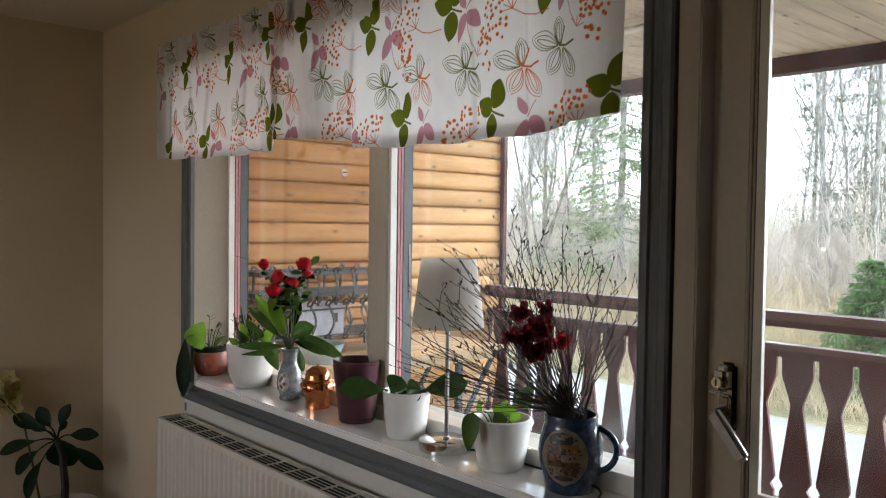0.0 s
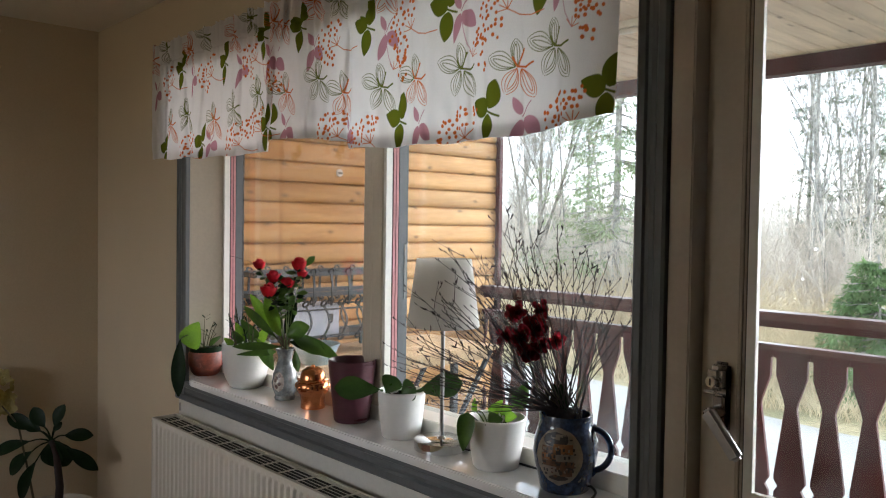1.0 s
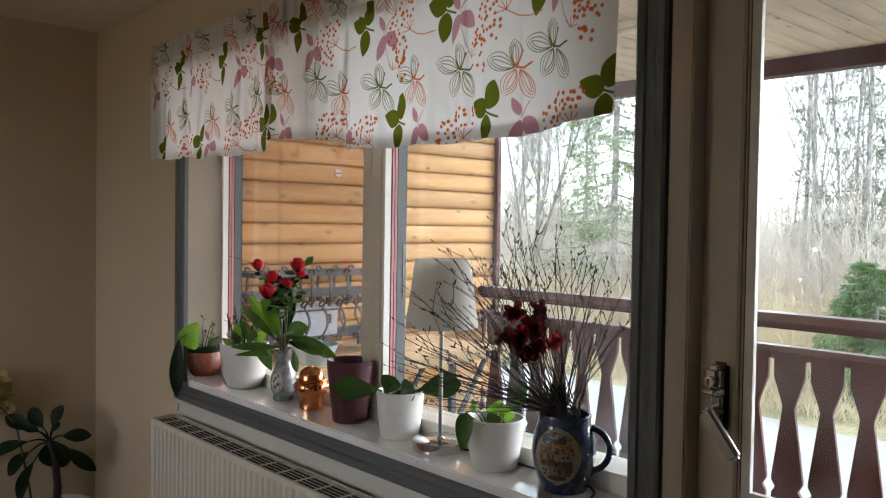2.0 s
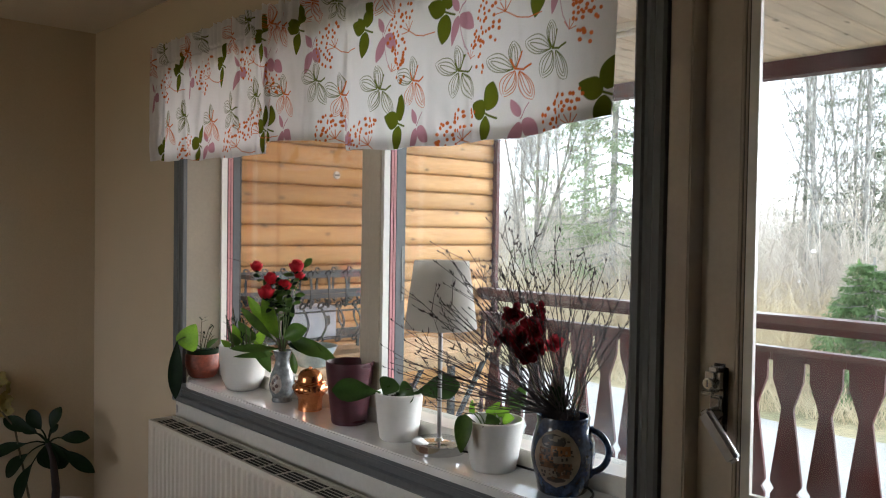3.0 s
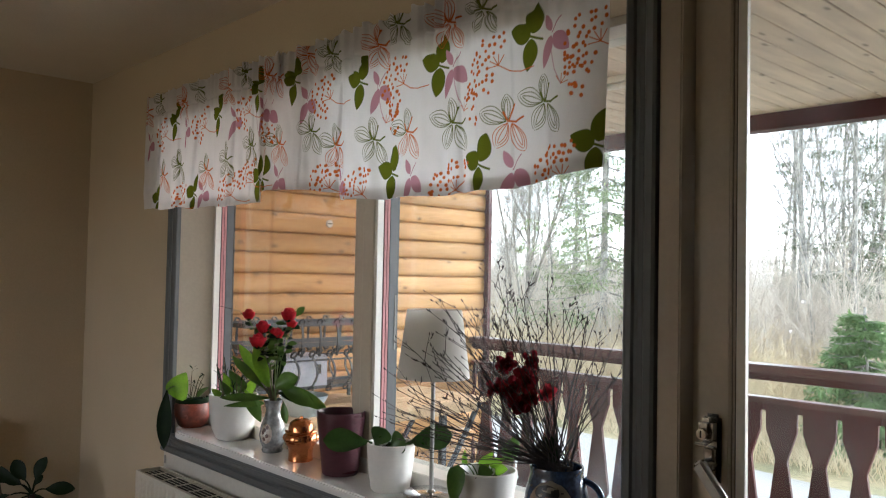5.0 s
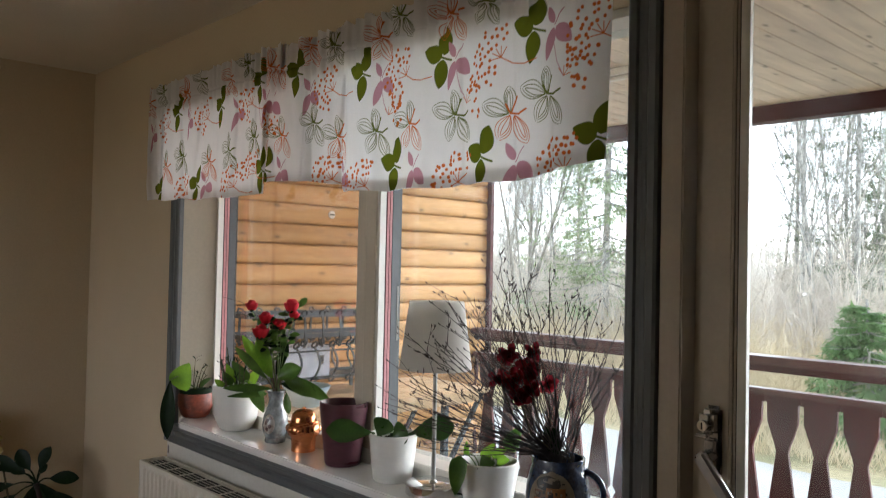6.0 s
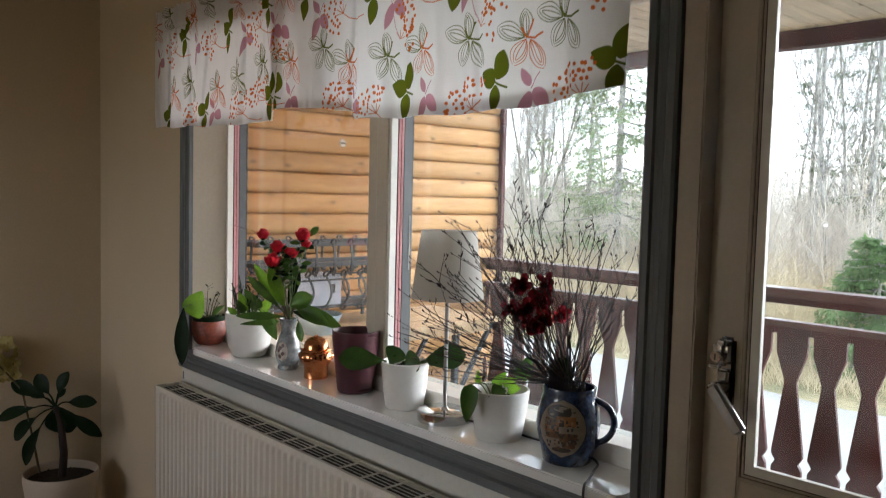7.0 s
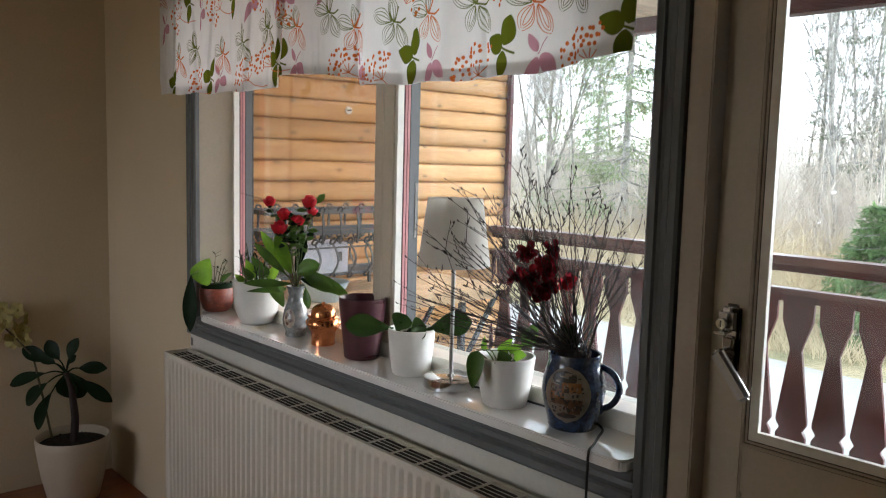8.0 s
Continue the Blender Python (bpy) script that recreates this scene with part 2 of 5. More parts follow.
wall = Shape()
wall.box(XL - 0.2, WX0, 0, 0.2, -0.05, CEIL + 0.2)
wall.box(XL - 0.2, -2.95, 0.2, WT, -0.05, CEIL + 0.2)
wall.box(WX0, WX1, 0, WT, -0.05, WZ0)
wall.box(WX0, WX1, 0, WT, WZ1, CEIL + 0.2)
wall.box(WX1, DX0 - 0.049, 0, WT, -0.05, CEIL + 0.2)
wall.box(DX0 - 0.049, DX1 + 0.052, 0, WT, DZ1 + 0.042, CEIL + 0.2)
wall.box(DX1 + 0.052, XR + 0.2, 0, WT, -0.05, CEIL + 0.2)
setting("wall_north", wall, M_WALL, "beige painted wall with a window and a balcony door", "wall")
setting("wall_west", Shape().box(XL - 0.2, XL, YB - 0.2, 0, -0.05, CEIL + 0.2), M_WALL, "plain beige painted side wall", "wall")
south = Shape()
south.box(XL, -2.95, YB - 0.2, YB, -0.05, CEIL + 0.2)
south.box(-1.35, XR, YB - 0.2, YB, -0.05, CEIL + 0.2)
south.box(-2.95, -1.35, YB - 0.2, YB, -0.05, 0.9)
south.box(-2.95, -1.35, YB - 0.2, YB, 2.1, CEIL + 0.2)
setting("wall_south", south, M_WALL, "plain beige wall with a window opening", "wall")
setting("wall_east", Shape().box(XR, XR + 0.2, YB - 0.2, 0, -0.05, CEIL + 0.2), M_WALL, "plain beige painted wall", "wall")
# unseen wall added behind the camera; it blocks fill light from the door
setting("wall_fill_blocker", Shape().box(-1.45, XR, -1.95, -1.80, -0.012, CEIL), M_WALL, "plain beige partition wall", "wall")
setting("ceiling", Shape().box(XL, XR, YB, 0, CEIL, CEIL + 0.2), M_CEIL, "plain pale painted ceiling", "ceiling")
floor = setting("floor", Shape().box(XL, XR, YB, 0, -0.2, -0.012), M_FLOOR, "reddish brown varnished plank floor", "floor")

# window
window = thing("window_1", "two-pane window with white frame and red seals", "window", kind="structure")
jam = Shape()
jam.add([(WX0, 0, WZ0), (-2.812, FACE, WZ0), (-2.812, FACE, WZ1), (WX0, 0, WZ1), (WX0, FACE, WZ0), (WX0, FACE, WZ1)],
        [(0, 1, 2, 3), (1, 4, 5, 2), (4, 0, 3, 5), (0, 4, 1), (3, 2, 5)])
part("window_lining", jam, M_CREAM, window, "cream painted lining")
GZ0, GZ1 = 0.957, 2.04


def jamb_stack(x, sign, parent):
    """Bead, seals and grey stop on the side of a sash, from the room outwards."""
    for nm, y0, y1, mt, proud in (("bead", FACE, 0.137, M_FRAME, 0.0), ("seal", 0.137, 0.141, M_GASKET, -0.002), ("stripe", 0.141, 0.149, M_PINK, 0.001),
                                  ("seal", 0.149, 0.152, M_GASKET, -0.002), ("stripe", 0.152, 0.160, M_PINK, 0.001), ("seal", 0.160, 0.163, M_GASKET, -0.002), ("stop", 0.163, 0.197, M_STOP, 0.0)):
        a, b = x, x + sign * (0.012 + proud)
        part(nm, Shape().box(min(a, b), max(a, b), y0, y1, GZ0, GZ1), mt, parent)


fr = part("window_frame", Shape().box(WX0 + 0.002, -2.812, FACE + 0.001, 0.199, GZ0, GZ1).box(WX0, WX1, FACE, WT, GZ1, WZ1)
          .box(WX0, WX1, FACE, WT - 0.02, WZ0, GZ0), M_FRAME, window, bevel=0.002)
jamb_stack(-2.812, 1, fr)
part("window_frame", Shape().box(-0.94, WX1, FACE, WT, GZ0, GZ1), M_FRAME, window)
mul = part("mullion", Shape().box(-1.924, -1.882, FACE, 0.199, GZ0, GZ1).box(-1.880, -1.829, FACE - 0.004, 0.199, GZ0, GZ1), M_CREAM, window, bevel=0.002)
jamb_stack(-1.829, 1, mul)
# pale strip that paints a mottled reflection onto the stop
part("worn_patch", Shape().box(-1.817, -1.8155, 0.184, 0.1895, 1.27, 1.43), M_STONE, window, "pale worn patch on the grey stop")
p1 = part("pane", Shape().box(-2.80, -1.924, PANE, PANE + 0.004, GZ0, GZ1), M_GLASS_L, window, "slightly dusty glass pane")
p2 = part("pane", Shape().box(-1.817, -0.94, PANE, PANE + 0.004, GZ0, GZ1), M_GLASS, window, "clear glass pane")
p1.visible_shadow = p2.visible_shadow = False
part("window_sill", Shape().extrude([(-2.815, FACE), (-2.845, 0.001), (-2.772, 0.001), (-2.768, -0.03), (-2.758, -0.042), (-2.74, -0.045), (-0.92, -0.045), (-0.902, -0.04), (-0.893, -0.025), (-0.893, FACE)], SILL - 0.024, SILL, lambda a, b, d: (a, b, d)), M_SILL, window, "glossy white window sill", bevel=0.004, segs=2)

setting("wall_panel", Shape().box(-2.925, -0.82, -0.005, -0.0002, 0.15, SILL - 0.09), M_PANEL, "off-white panel below the window", "panel")

# casing round the window
casing = thing("trim", "blue-grey profiled wooden window casing", "trim", kind="structure")
PROF = [(0, 0), (0, 0.014), (0.006, 0.018), (0.02, 0.018), (0.024, 0.013), (0.034, 0.016), (0.044, 0.013), (0.05, 0.02), (0.066, 0.022), (0.072, 0.018), (0.072, 0)]
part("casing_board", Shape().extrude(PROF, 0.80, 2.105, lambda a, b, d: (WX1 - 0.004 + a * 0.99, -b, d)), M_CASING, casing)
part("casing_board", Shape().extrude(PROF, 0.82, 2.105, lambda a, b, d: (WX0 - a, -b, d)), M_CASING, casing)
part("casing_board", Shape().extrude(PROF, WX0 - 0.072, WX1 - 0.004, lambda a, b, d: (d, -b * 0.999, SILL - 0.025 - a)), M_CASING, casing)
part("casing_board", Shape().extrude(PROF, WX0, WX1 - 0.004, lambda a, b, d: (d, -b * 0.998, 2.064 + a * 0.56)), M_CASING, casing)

# balcony door
door = thing("door_1", "closed cream balcony door with a large glass pane", "door", kind="structure")
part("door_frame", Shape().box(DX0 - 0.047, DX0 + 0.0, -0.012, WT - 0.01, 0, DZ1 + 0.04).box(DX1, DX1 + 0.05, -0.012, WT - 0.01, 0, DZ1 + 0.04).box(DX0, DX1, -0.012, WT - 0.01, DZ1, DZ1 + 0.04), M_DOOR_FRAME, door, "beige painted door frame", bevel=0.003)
LY0, LY1 = 0.03, 0.085
BX0, BX1, BZ0, BZ1 = -0.692, 0.004, 0.992, 2.143
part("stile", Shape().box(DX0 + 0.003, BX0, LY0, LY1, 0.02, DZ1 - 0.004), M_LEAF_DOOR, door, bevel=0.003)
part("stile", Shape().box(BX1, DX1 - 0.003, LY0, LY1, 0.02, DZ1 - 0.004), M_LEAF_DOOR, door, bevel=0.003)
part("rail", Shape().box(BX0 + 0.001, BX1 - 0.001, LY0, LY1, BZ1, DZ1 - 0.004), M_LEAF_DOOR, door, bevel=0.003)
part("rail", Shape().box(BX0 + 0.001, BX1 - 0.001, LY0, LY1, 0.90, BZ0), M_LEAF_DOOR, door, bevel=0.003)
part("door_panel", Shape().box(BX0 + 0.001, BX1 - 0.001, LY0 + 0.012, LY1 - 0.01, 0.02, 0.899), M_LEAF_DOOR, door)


def bead_ring(nm, inset0, inset1, y0, y1, mt, label=""):
    a, b, c, d = BX0 + inset0, BX1 - inset0, BZ0 + inset0, BZ1 - inset0
    w = inset1 - inset0
    s = Shape().box(a, a + w, y0, y1, c, d).box(b - w, b, y0, y1, c, d).box(a + w, b - w, y0, y1, c, c + w).box(a + w, b - w, y0, y1, d - w, d)
    return part(nm, s, mt, door, label)


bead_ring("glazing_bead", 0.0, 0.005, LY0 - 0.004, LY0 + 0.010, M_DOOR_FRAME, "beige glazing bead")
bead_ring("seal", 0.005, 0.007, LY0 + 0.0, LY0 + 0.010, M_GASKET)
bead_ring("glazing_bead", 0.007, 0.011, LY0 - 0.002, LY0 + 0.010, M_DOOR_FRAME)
bead_ring("seal", 0.011, 0.013, LY0 + 0.0, LY0 + 0.010, M_GASKET)
# white paint stands for the light that falls on this beige bead
bead_ring("glazing_bead", 0.013, 0.030, LY0 - 0.001, LY0 + 0.010, M_FRAME, "flat white glazing bead")
dp = part("pane", Shape().box(BX0 + 0.028, BX1 - 0.028, LY0 + 0.006, LY0 + 0.010, BZ0 + 0.028, BZ1 - 0.028), M_GLASS_DOOR, door, "clear glass pane with small specks")
dp.visible_shadow = False

# door handle: plate, box, grip
HX = -0.720
M_NICKEL = material("worn_dark_nickel", (0.34, 0.31, 0.28), 0.24, 1.0, vary=0.12, scale=40, grain=0.06, bump=0.04)
plate = part("handle_plate", Shape().box(HX - 0.017, HX + 0.017, LY0 - 0.012, LY0, 1.120, 1.248), M_NICKEL, door, "worn nickel backing plate with rounded ends", bevel=0.009, segs=4)
part("handle_box", Shape().box(HX - 0.014, HX + 0.014, LY0 - 0.040, LY0 - 0.011, 1.198, 1.243), M_NICKEL, plate, bevel=0.008, segs=4)
part("lock_barrel", Shape().tube([(HX - 0.001, LY0 - 0.048, 1.216), (HX - 0.001, LY0 - 0.039, 1.216)], 0.0095, 18), M_CHROME, plate, "round lock barrel", bevel=0.001)
part("lock_slot", Shape().box(HX - 0.0022, HX + 0.0002, LY0 - 0.0486, LY0 - 0.0478, 1.210, 1.222), M_HOLLOW_SHADE, plate)
part("lock_tab", Shape().box(HX - 0.013, HX + 0.011, LY0 - 0.052, LY0 - 0.040, 1.196, 1.202), M_NICKEL, plate, bevel=0.0025, segs=2)
part("handle_neck", Shape().tube([(HX, LY0 - 0.050, 1.158), (HX, LY0 - 0.011, 1.158)], 0.0125, 20), M_NICKEL, plate, bevel=0.001)
part("handle_collar", Shape().box(HX - 0.011, HX + 0.011, LY0 - 0.022, LY0 - 0.011, 1.135, 1.190), M_NICKEL, plate, bevel=0.004, segs=3)
grip = Shape().box(-0.013, 0.013, -0.008, 0.008, -0.088, 0.012)
part("handle_grip", grip, M_STEEL, plate, "satin steel lever pointing down", bevel=0.006, segs=3, at=pose(HX + 0.002, LY0 - 0.05, 1.158, 0, -38, 0))

# radiator
RX0, RX1, RY0, RY1, RZ0, RZ1 = -2.885, -1.05, -0.125, -0.03, 0.16, 0.763
rad = thing("radiator", "white enamelled panel radiator on the wall below the sill", "radiator", (0, 0, 0))
pan = Shape()
pitch = 0.0333
nx = int((RX1 - RX0 - 0.02) / pitch)
pts = [(RX0 + 0.004, 0.0), (RX0 + 0.012, 0.004)]
for i in range(nx):
    x = RX0 + 0.014 + i * pitch
    pts += [(x + 0.003, 0.009), (x + 0.009, -0.002), (x + pitch - 0.011, -0.002), (x + pitch - 0.004, 0.009)]
pts += [(RX1 - 0.004, 0.004)]
vs, fs = [], []
for z in (RZ0 + 0.02, RZ1 - 0.028, RZ1 - 0.012, RZ1):
    flat = z > RZ1 - 0.015
    for x, d in pts:
        vs.append((x, RY0 + (0.0 if flat else d), z))
n = len(pts)
for j in range(3):
    for i in range(n - 1):
        fs.append((j * n + i, j * n + i + 1, (j + 1) * n + i + 1, (j + 1) * n + i))
pan.add(vs, fs)
part("front_panel", pan, M_RAD, rad, smooth=True)
part("back_panel", Shape().box(RX0 + 0.004, RX1 - 0.004, RY1 - 0.008, RY1, RZ0, RZ1 - 0.004), M_RAD, rad)
part("side_panel", Shape().box(RX0 - 0.002, RX0 + 0.004, RY0 - 0.002, RY1, RZ0, RZ1), M_RAD, rad, bevel=0.002)
part("side_panel", Shape().box(RX1 - 0.004, RX1 + 0.002, RY0 - 0.002, RY1, RZ0, RZ1), M_RAD, rad, bevel=0.002)
# dark block paints the shade between the panels
part("inside_shade", Shape().box(RX0 + 0.01, RX1 - 0.01, RY0 + 0.012, RY1 - 0.012, RZ0 + 0.02, RZ1 - 0.03), M_HOLLOW_SHADE, rad)
part("bracket", Shape().box(RX0 + 0.2, RX0 + 0.23, RY1, 0, 0.3, 0.65), M_RAD, rad)
part("bracket", Shape().box(RX1 - 0.23, RX1 - 0.2, RY1, 0, 0.3, 0.65), M_RAD, rad)
gr = Shape()
gr.box(RX0, RX1, RY0 - 0.001, RY0 + 0.010, RZ1 - 0.003, RZ1 + 0.001)
gr.box(RX0, RX1, RY1 - 0.008, RY1 + 0.001, RZ1 - 0.003, RZ1 + 0.001)
for k in range(4):
    y = RY0 + 0.0255 + k * 0.0155
    gr.box(RX0, RX1, y - 0.0010, y + 0.0010, RZ1 - 0.0012, RZ1)
nb = 19
for i in range(nb + 1):
    x = RX0 + (RX1 - RX0) * i / nb
    gr.box(x - 0.004, x + 0.004, RY0, RY1, RZ1 - 0.0015, RZ1 + 0.0005)
# dark sheet just under the grille paints the hollow's shade
part("grille_shade", Shape().box(RX0 + 0.012, RX1 - 0.012, RY0 + 0.010, RY1 - 0.009, RZ1 - 0.014, RZ1 - 0.008), M_HOLLOW_SHADE, rad, "dark dusty hollow below the grille")
part("top_grille", gr, M_RAD, rad, "slotted white top grille")
part("bleed_pin", Shape().tube([(-2.9, -0.012, 0.77), (-2.9, -0.012, 0.80)], 0.003), M_STEEL, rad)

setting("foundation", Shape().box(XL - 0.2, XR + 0.2, YB - 0.2, WT, -1.5, -0.201), M_STONE, "grey plastered house foundation", "foundation")
setting("roof", Shape().box(-4.4, 3.6, YB - 0.5, 3.35, CEIL + 0.201, CEIL + 0.36), M_RED, "dark roof slab over house and balcony", "roof")

# ---- the balcony ----
LX, LY_END, RAIL = -4.0, 2.87, 2.74
deck = setting("balcony_floor", Shape().box(LX, 3.4, WT, RAIL + 0.16, -0.16, -0.06), M_DECK, "weathered grey plank balcony floor", "floor")
soff = setting("balcony_ceiling", Shape().box(LX - 0.3, 3.4, WT, 3.3, 2.41, 2.5), M_SOFFIT, "whitewashed plank balcony ceiling", "ceiling")
setting("beam", Shape().box(LX - 0.3, 3.4, 2.85, 2.95, 2.31, 2.408), M_RED, "dark red painted roof beam", "beam", bevel=0.004)
logwall = setting("wall_balcony", Shape().box(LX - 0.2, LX - 0.05, WT, LY_END, -0.16, 2.41), M_LOG, "wall clad in varnished half-round pine logs", "wall")
LP, L0 = 0.118, 0.076
log_prof = [(0.001, -0.02), (0.002, 0.028), (0.007, 0.036), (0.03, 0.041), (0.075, 0.041), (0.10, 0.036), (0.112, 0.027), (0.1165, -0.02)]
log_me = Shape().extrude([(b - 0.03, a) for a, b in log_prof] + [(-0.055, 0.1165), (-0.055, 0.001)], WT + 0.002, LY_END - 0.002, lambda a, b, d: (a, d, b)).mesh("log", M_LOG, True, 0, 2, 50)
k = 0
while L0 - 2 * LP + k * LP < 2.41 - LP * 0.6:
    part("log", log_me, M_LOG, logwall, at=pose(LX - 0.01, 0, L0 - 2 * LP + k * LP))
    k += 1
part("corner_board", Shape().box(LX - 0.2, LX + 0.012, LY_END, LY_END + 0.03, -0.16, 2.41), M_RED, logwall, "dark red corner board", bevel=0.003)
part("corner_board", Shape().box(LX - 0.02, LX + 0.035, LY_END - 0.03, LY_END - 0.0005, -0.16, 2.41), M_RED, logwall, "dark red corner board", bevel=0.003)

for px_ in (-3.9, -1.5, 0.9, 3.2):
    setting("post", Shape().box(px_ - 0.06, px_ + 0.06, 2.6, 2.72, -1.5, -0.161), M_RED, "dark red post under the balcony", "post", bevel=0.004)
railing = thing("railing", "dark red carved board balcony railing", "railing")
part("handrail", Shape().box(LX, 3.3, RAIL - 0.05, RAIL + 0.07, 1.025, 1.068), M_RED_WET, railing, "dark red handrail with a wet top", bevel=0.006)
part("rail", Shape().box(LX, 3.3, RAIL - 0.01, RAIL + 0.03, 0.985, 1.024), M_RED, railing, bevel=0.004)
part("rail", Shape().box(LX, 3.3, RAIL - 0.03, RAIL + 0.045, 0.87, 0.90), M_RED_WET, railing, "dark red lower rail with a worn pale top", bevel=0.005)
part("rail", Shape().box(LX, 3.3, RAIL + 0.024, RAIL + 0.07, 0.0, 0.07), M_RED, railing, bevel=0.004)
P = 0.1885
half = [(P / 2 - 0.001, -0.02), (P / 2 - 0.001, 0.10), (P / 2 - 0.016, 0.10), (P / 2 - 0.016, 0.135), (P / 2 - 0.035, 0.165), (P / 2 - 0.014, 0.20),
        (P / 2 - 0.014, 0.22), (P / 2 - 0.064, 0.585), (P / 2 - 0.058, 0.61), (P / 2 - 0.016, 0.735), (P / 2 - 0.014, 0.83), (P / 2 - 0.001, 0.83), (P / 2 - 0.001, 0.872)]
bal = [(a, b) for a, b in half] + [(-a, b) for a, b in reversed(half)]
bal_me = Shape().extrude(bal, 0.0, 0.022, lambda a, b, d: (a, d, b)).mesh("baluster", M_RED, False, 0.0015, 1)
x = -1.704 + P / 2
while x > LX + P / 2:
    x -= P
while x < 3.2:
    part("baluster", bal_me, M_RED, railing, at=pose(x, RAIL, 0))
    x += P
# planks of the balcony ceiling and the log details
b = 0
plank_me = Shape().box(-0.0535, 0.0535, WT + 0.01, 2.848, 0, 0.012).mesh("plank", M_SOFFIT, False, 0.003, 1)
while b < 64:
    part("plank", plank_me, M_SOFFIT, soff, at=pose(LX - 0.1 + b * 0.112, 0, 2.396))
    b += 1
batten = thing("batten_light", "slim white batten light on the plank ceiling", "ceiling light", (-2.4, 1.66, 2.395))
part("housing", Shape().box(-0.6, 0.6, -0.03, 0.03, -0.03, 0), M_FRAME, batten, bevel=0.004)
part("tube", Shape().tube([(-0.58, 0, -0.042), (0.58, 0, -0.042)], 0.013, 10), M_WHITE, batten, smooth=True)
part("end_cap", Shape().box(-0.6, -0.585, -0.02, 0.02, -0.06, -0.03), M_FRAME, batten)
part("end_cap", Shape().box(0.585, 0.6, -0.02, 0.02, -0.06, -0.03), M_FRAME, batten)

vent = thing("wall_hook", "small round white metal disc screwed to the log wall", "hook", (-3.955, 1.447, 1.79))
part("disc", Shape().lathe([(0.024, 0), (0.024, 0.006), (0.02, 0.010)], 18, closed=True).mesh("disc", M_WHITE, True), M_WHITE, vent, at=pose(0, 0, 0, 0, 90, 0))
part("slot", Shape().box(0.009, 0.013, -0.016, 0.016, -0.004, 0.004), M_GASKET, vent)

# folding table with a basket against the log wall
M_TABLE = material("pale_pine_top", (0.66, 0.46, 0.26), 0.5, vary=0.12, scale=5, stretch=(4, 0.5, 1), grain=0.08, each=0.12)
M_IRON = material("grey_painted_iron", (0.065, 0.08, 0.095), 0.5, 0.3, vary=0.15, scale=30, bump=0.2)
M_BLUE = material("pale_blue_plastic", (0.33, 0.47, 0.56), 0.35, vary=0.06, scale=15)
M_PALE = material("pale_cardboard", (0.56, 0.60, 0.70), 0.6, vary=0.1, scale=20)
TZ = 0.775
table = thing("garden_table", "pale pine garden table with grey metal legs by the log wall", "table", (-3.62, 1.45, -0.06))
for i in range(4):
    part("plank", Shape().box(-0.32 + i * 0.16, -0.164 + i * 0.16, -0.75, 0.72, TZ + 0.035, TZ + 0.06), M_TABLE, table, bevel=0.003)
part("apron", Shape().box(0.26, 0.28, -0.68, 0.66, TZ - 0.02, TZ + 0.034), M_TABLE, table, bevel=0.002)
part("apron", Shape().box(-0.28, -0.26, -0.68, 0.66, TZ - 0.02, TZ + 0.034), M_TABLE, table, bevel=0.002)
for x in (-0.24, 0.24):
    for y in (-0.6, 0.42):
        part("leg", Shape().box(x - 0.018, x + 0.018, y - 0.018, y + 0.018, 0, TZ + 0.03), M_IRON, table, bevel=0.003)
    part("brace", Shape().tube([(x, 0.42, 0.35), (x, 0.72, TZ + 0.02)], 0.018, 6), M_IRON, table)

basket = thing("iron_basket", "grey iron strap basket with curled uprights on the garden table", "basket", (-3.74, 1.17, TZ))
BW, BL = 0.13, 0.46
STRAPS = ((0.097, 0.016), (0.245, 0.010), (0.322, 0.024), (0.432, 0.024))
for x in (-BW, BW):
    for z, w in STRAPS:
        part("strap", Shape().box(x - 0.003, x + 0.003, -BL, BL, z, z + w), M_IRON, basket, bevel=0.001, segs=1)
for y in (-BL, BL):
    for z, w in STRAPS:
        part("strap", Shape().box(-BW, BW, y - 0.003, y + 0.003, z, z + w), M_IRON, basket, bevel=0.001, segs=1)


def ribbon(pts, w):
    """A flat iron band that follows pts in y and z, w wide across."""
    s = Shape()
    for y, z, o in pts:
        s.v.extend([(o - 0.0025, y - w / 2, z), (o + 0.0025, y - w / 2, z), (o + 0.0025, y + w / 2, z), (o - 0.0025, y + w / 2, z)])
    for i in range(len(pts) - 1):
        for k in range(4):
            a, b_ = i * 4 + k, i * 4 + (k + 1) % 4
            s.f.append((a, b_, b_ + 4, a + 4))
    return s


low_band = ribbon([(0.012 * math.sin(q / 11 * math.pi), 0.108 + 0.162 * q / 11, 0.006 + 0.035 * math.sin(q / 11 * math.pi)) for q in range(12)], 0.012).mesh("upright", M_IRON, True)
high_band = ribbon([(-0.012 * math.sin(q / 9 * math.pi), 0.27 + 0.17 * q / 9, 0.006 + 0.03 * math.sin(q / 9 * math.pi)) for q in range(10)], 0.013).mesh("upright", M_IRON, True)
curl_me = Shape().tube([(0.004 + 0.010 * math.cos(q * 0.5), 0.016 * math.sin(q * 0.5), 0.016 * math.cos(q * 0.5)) for q in range(13)], 0.006, 5).mesh("curl", M_IRON, True)
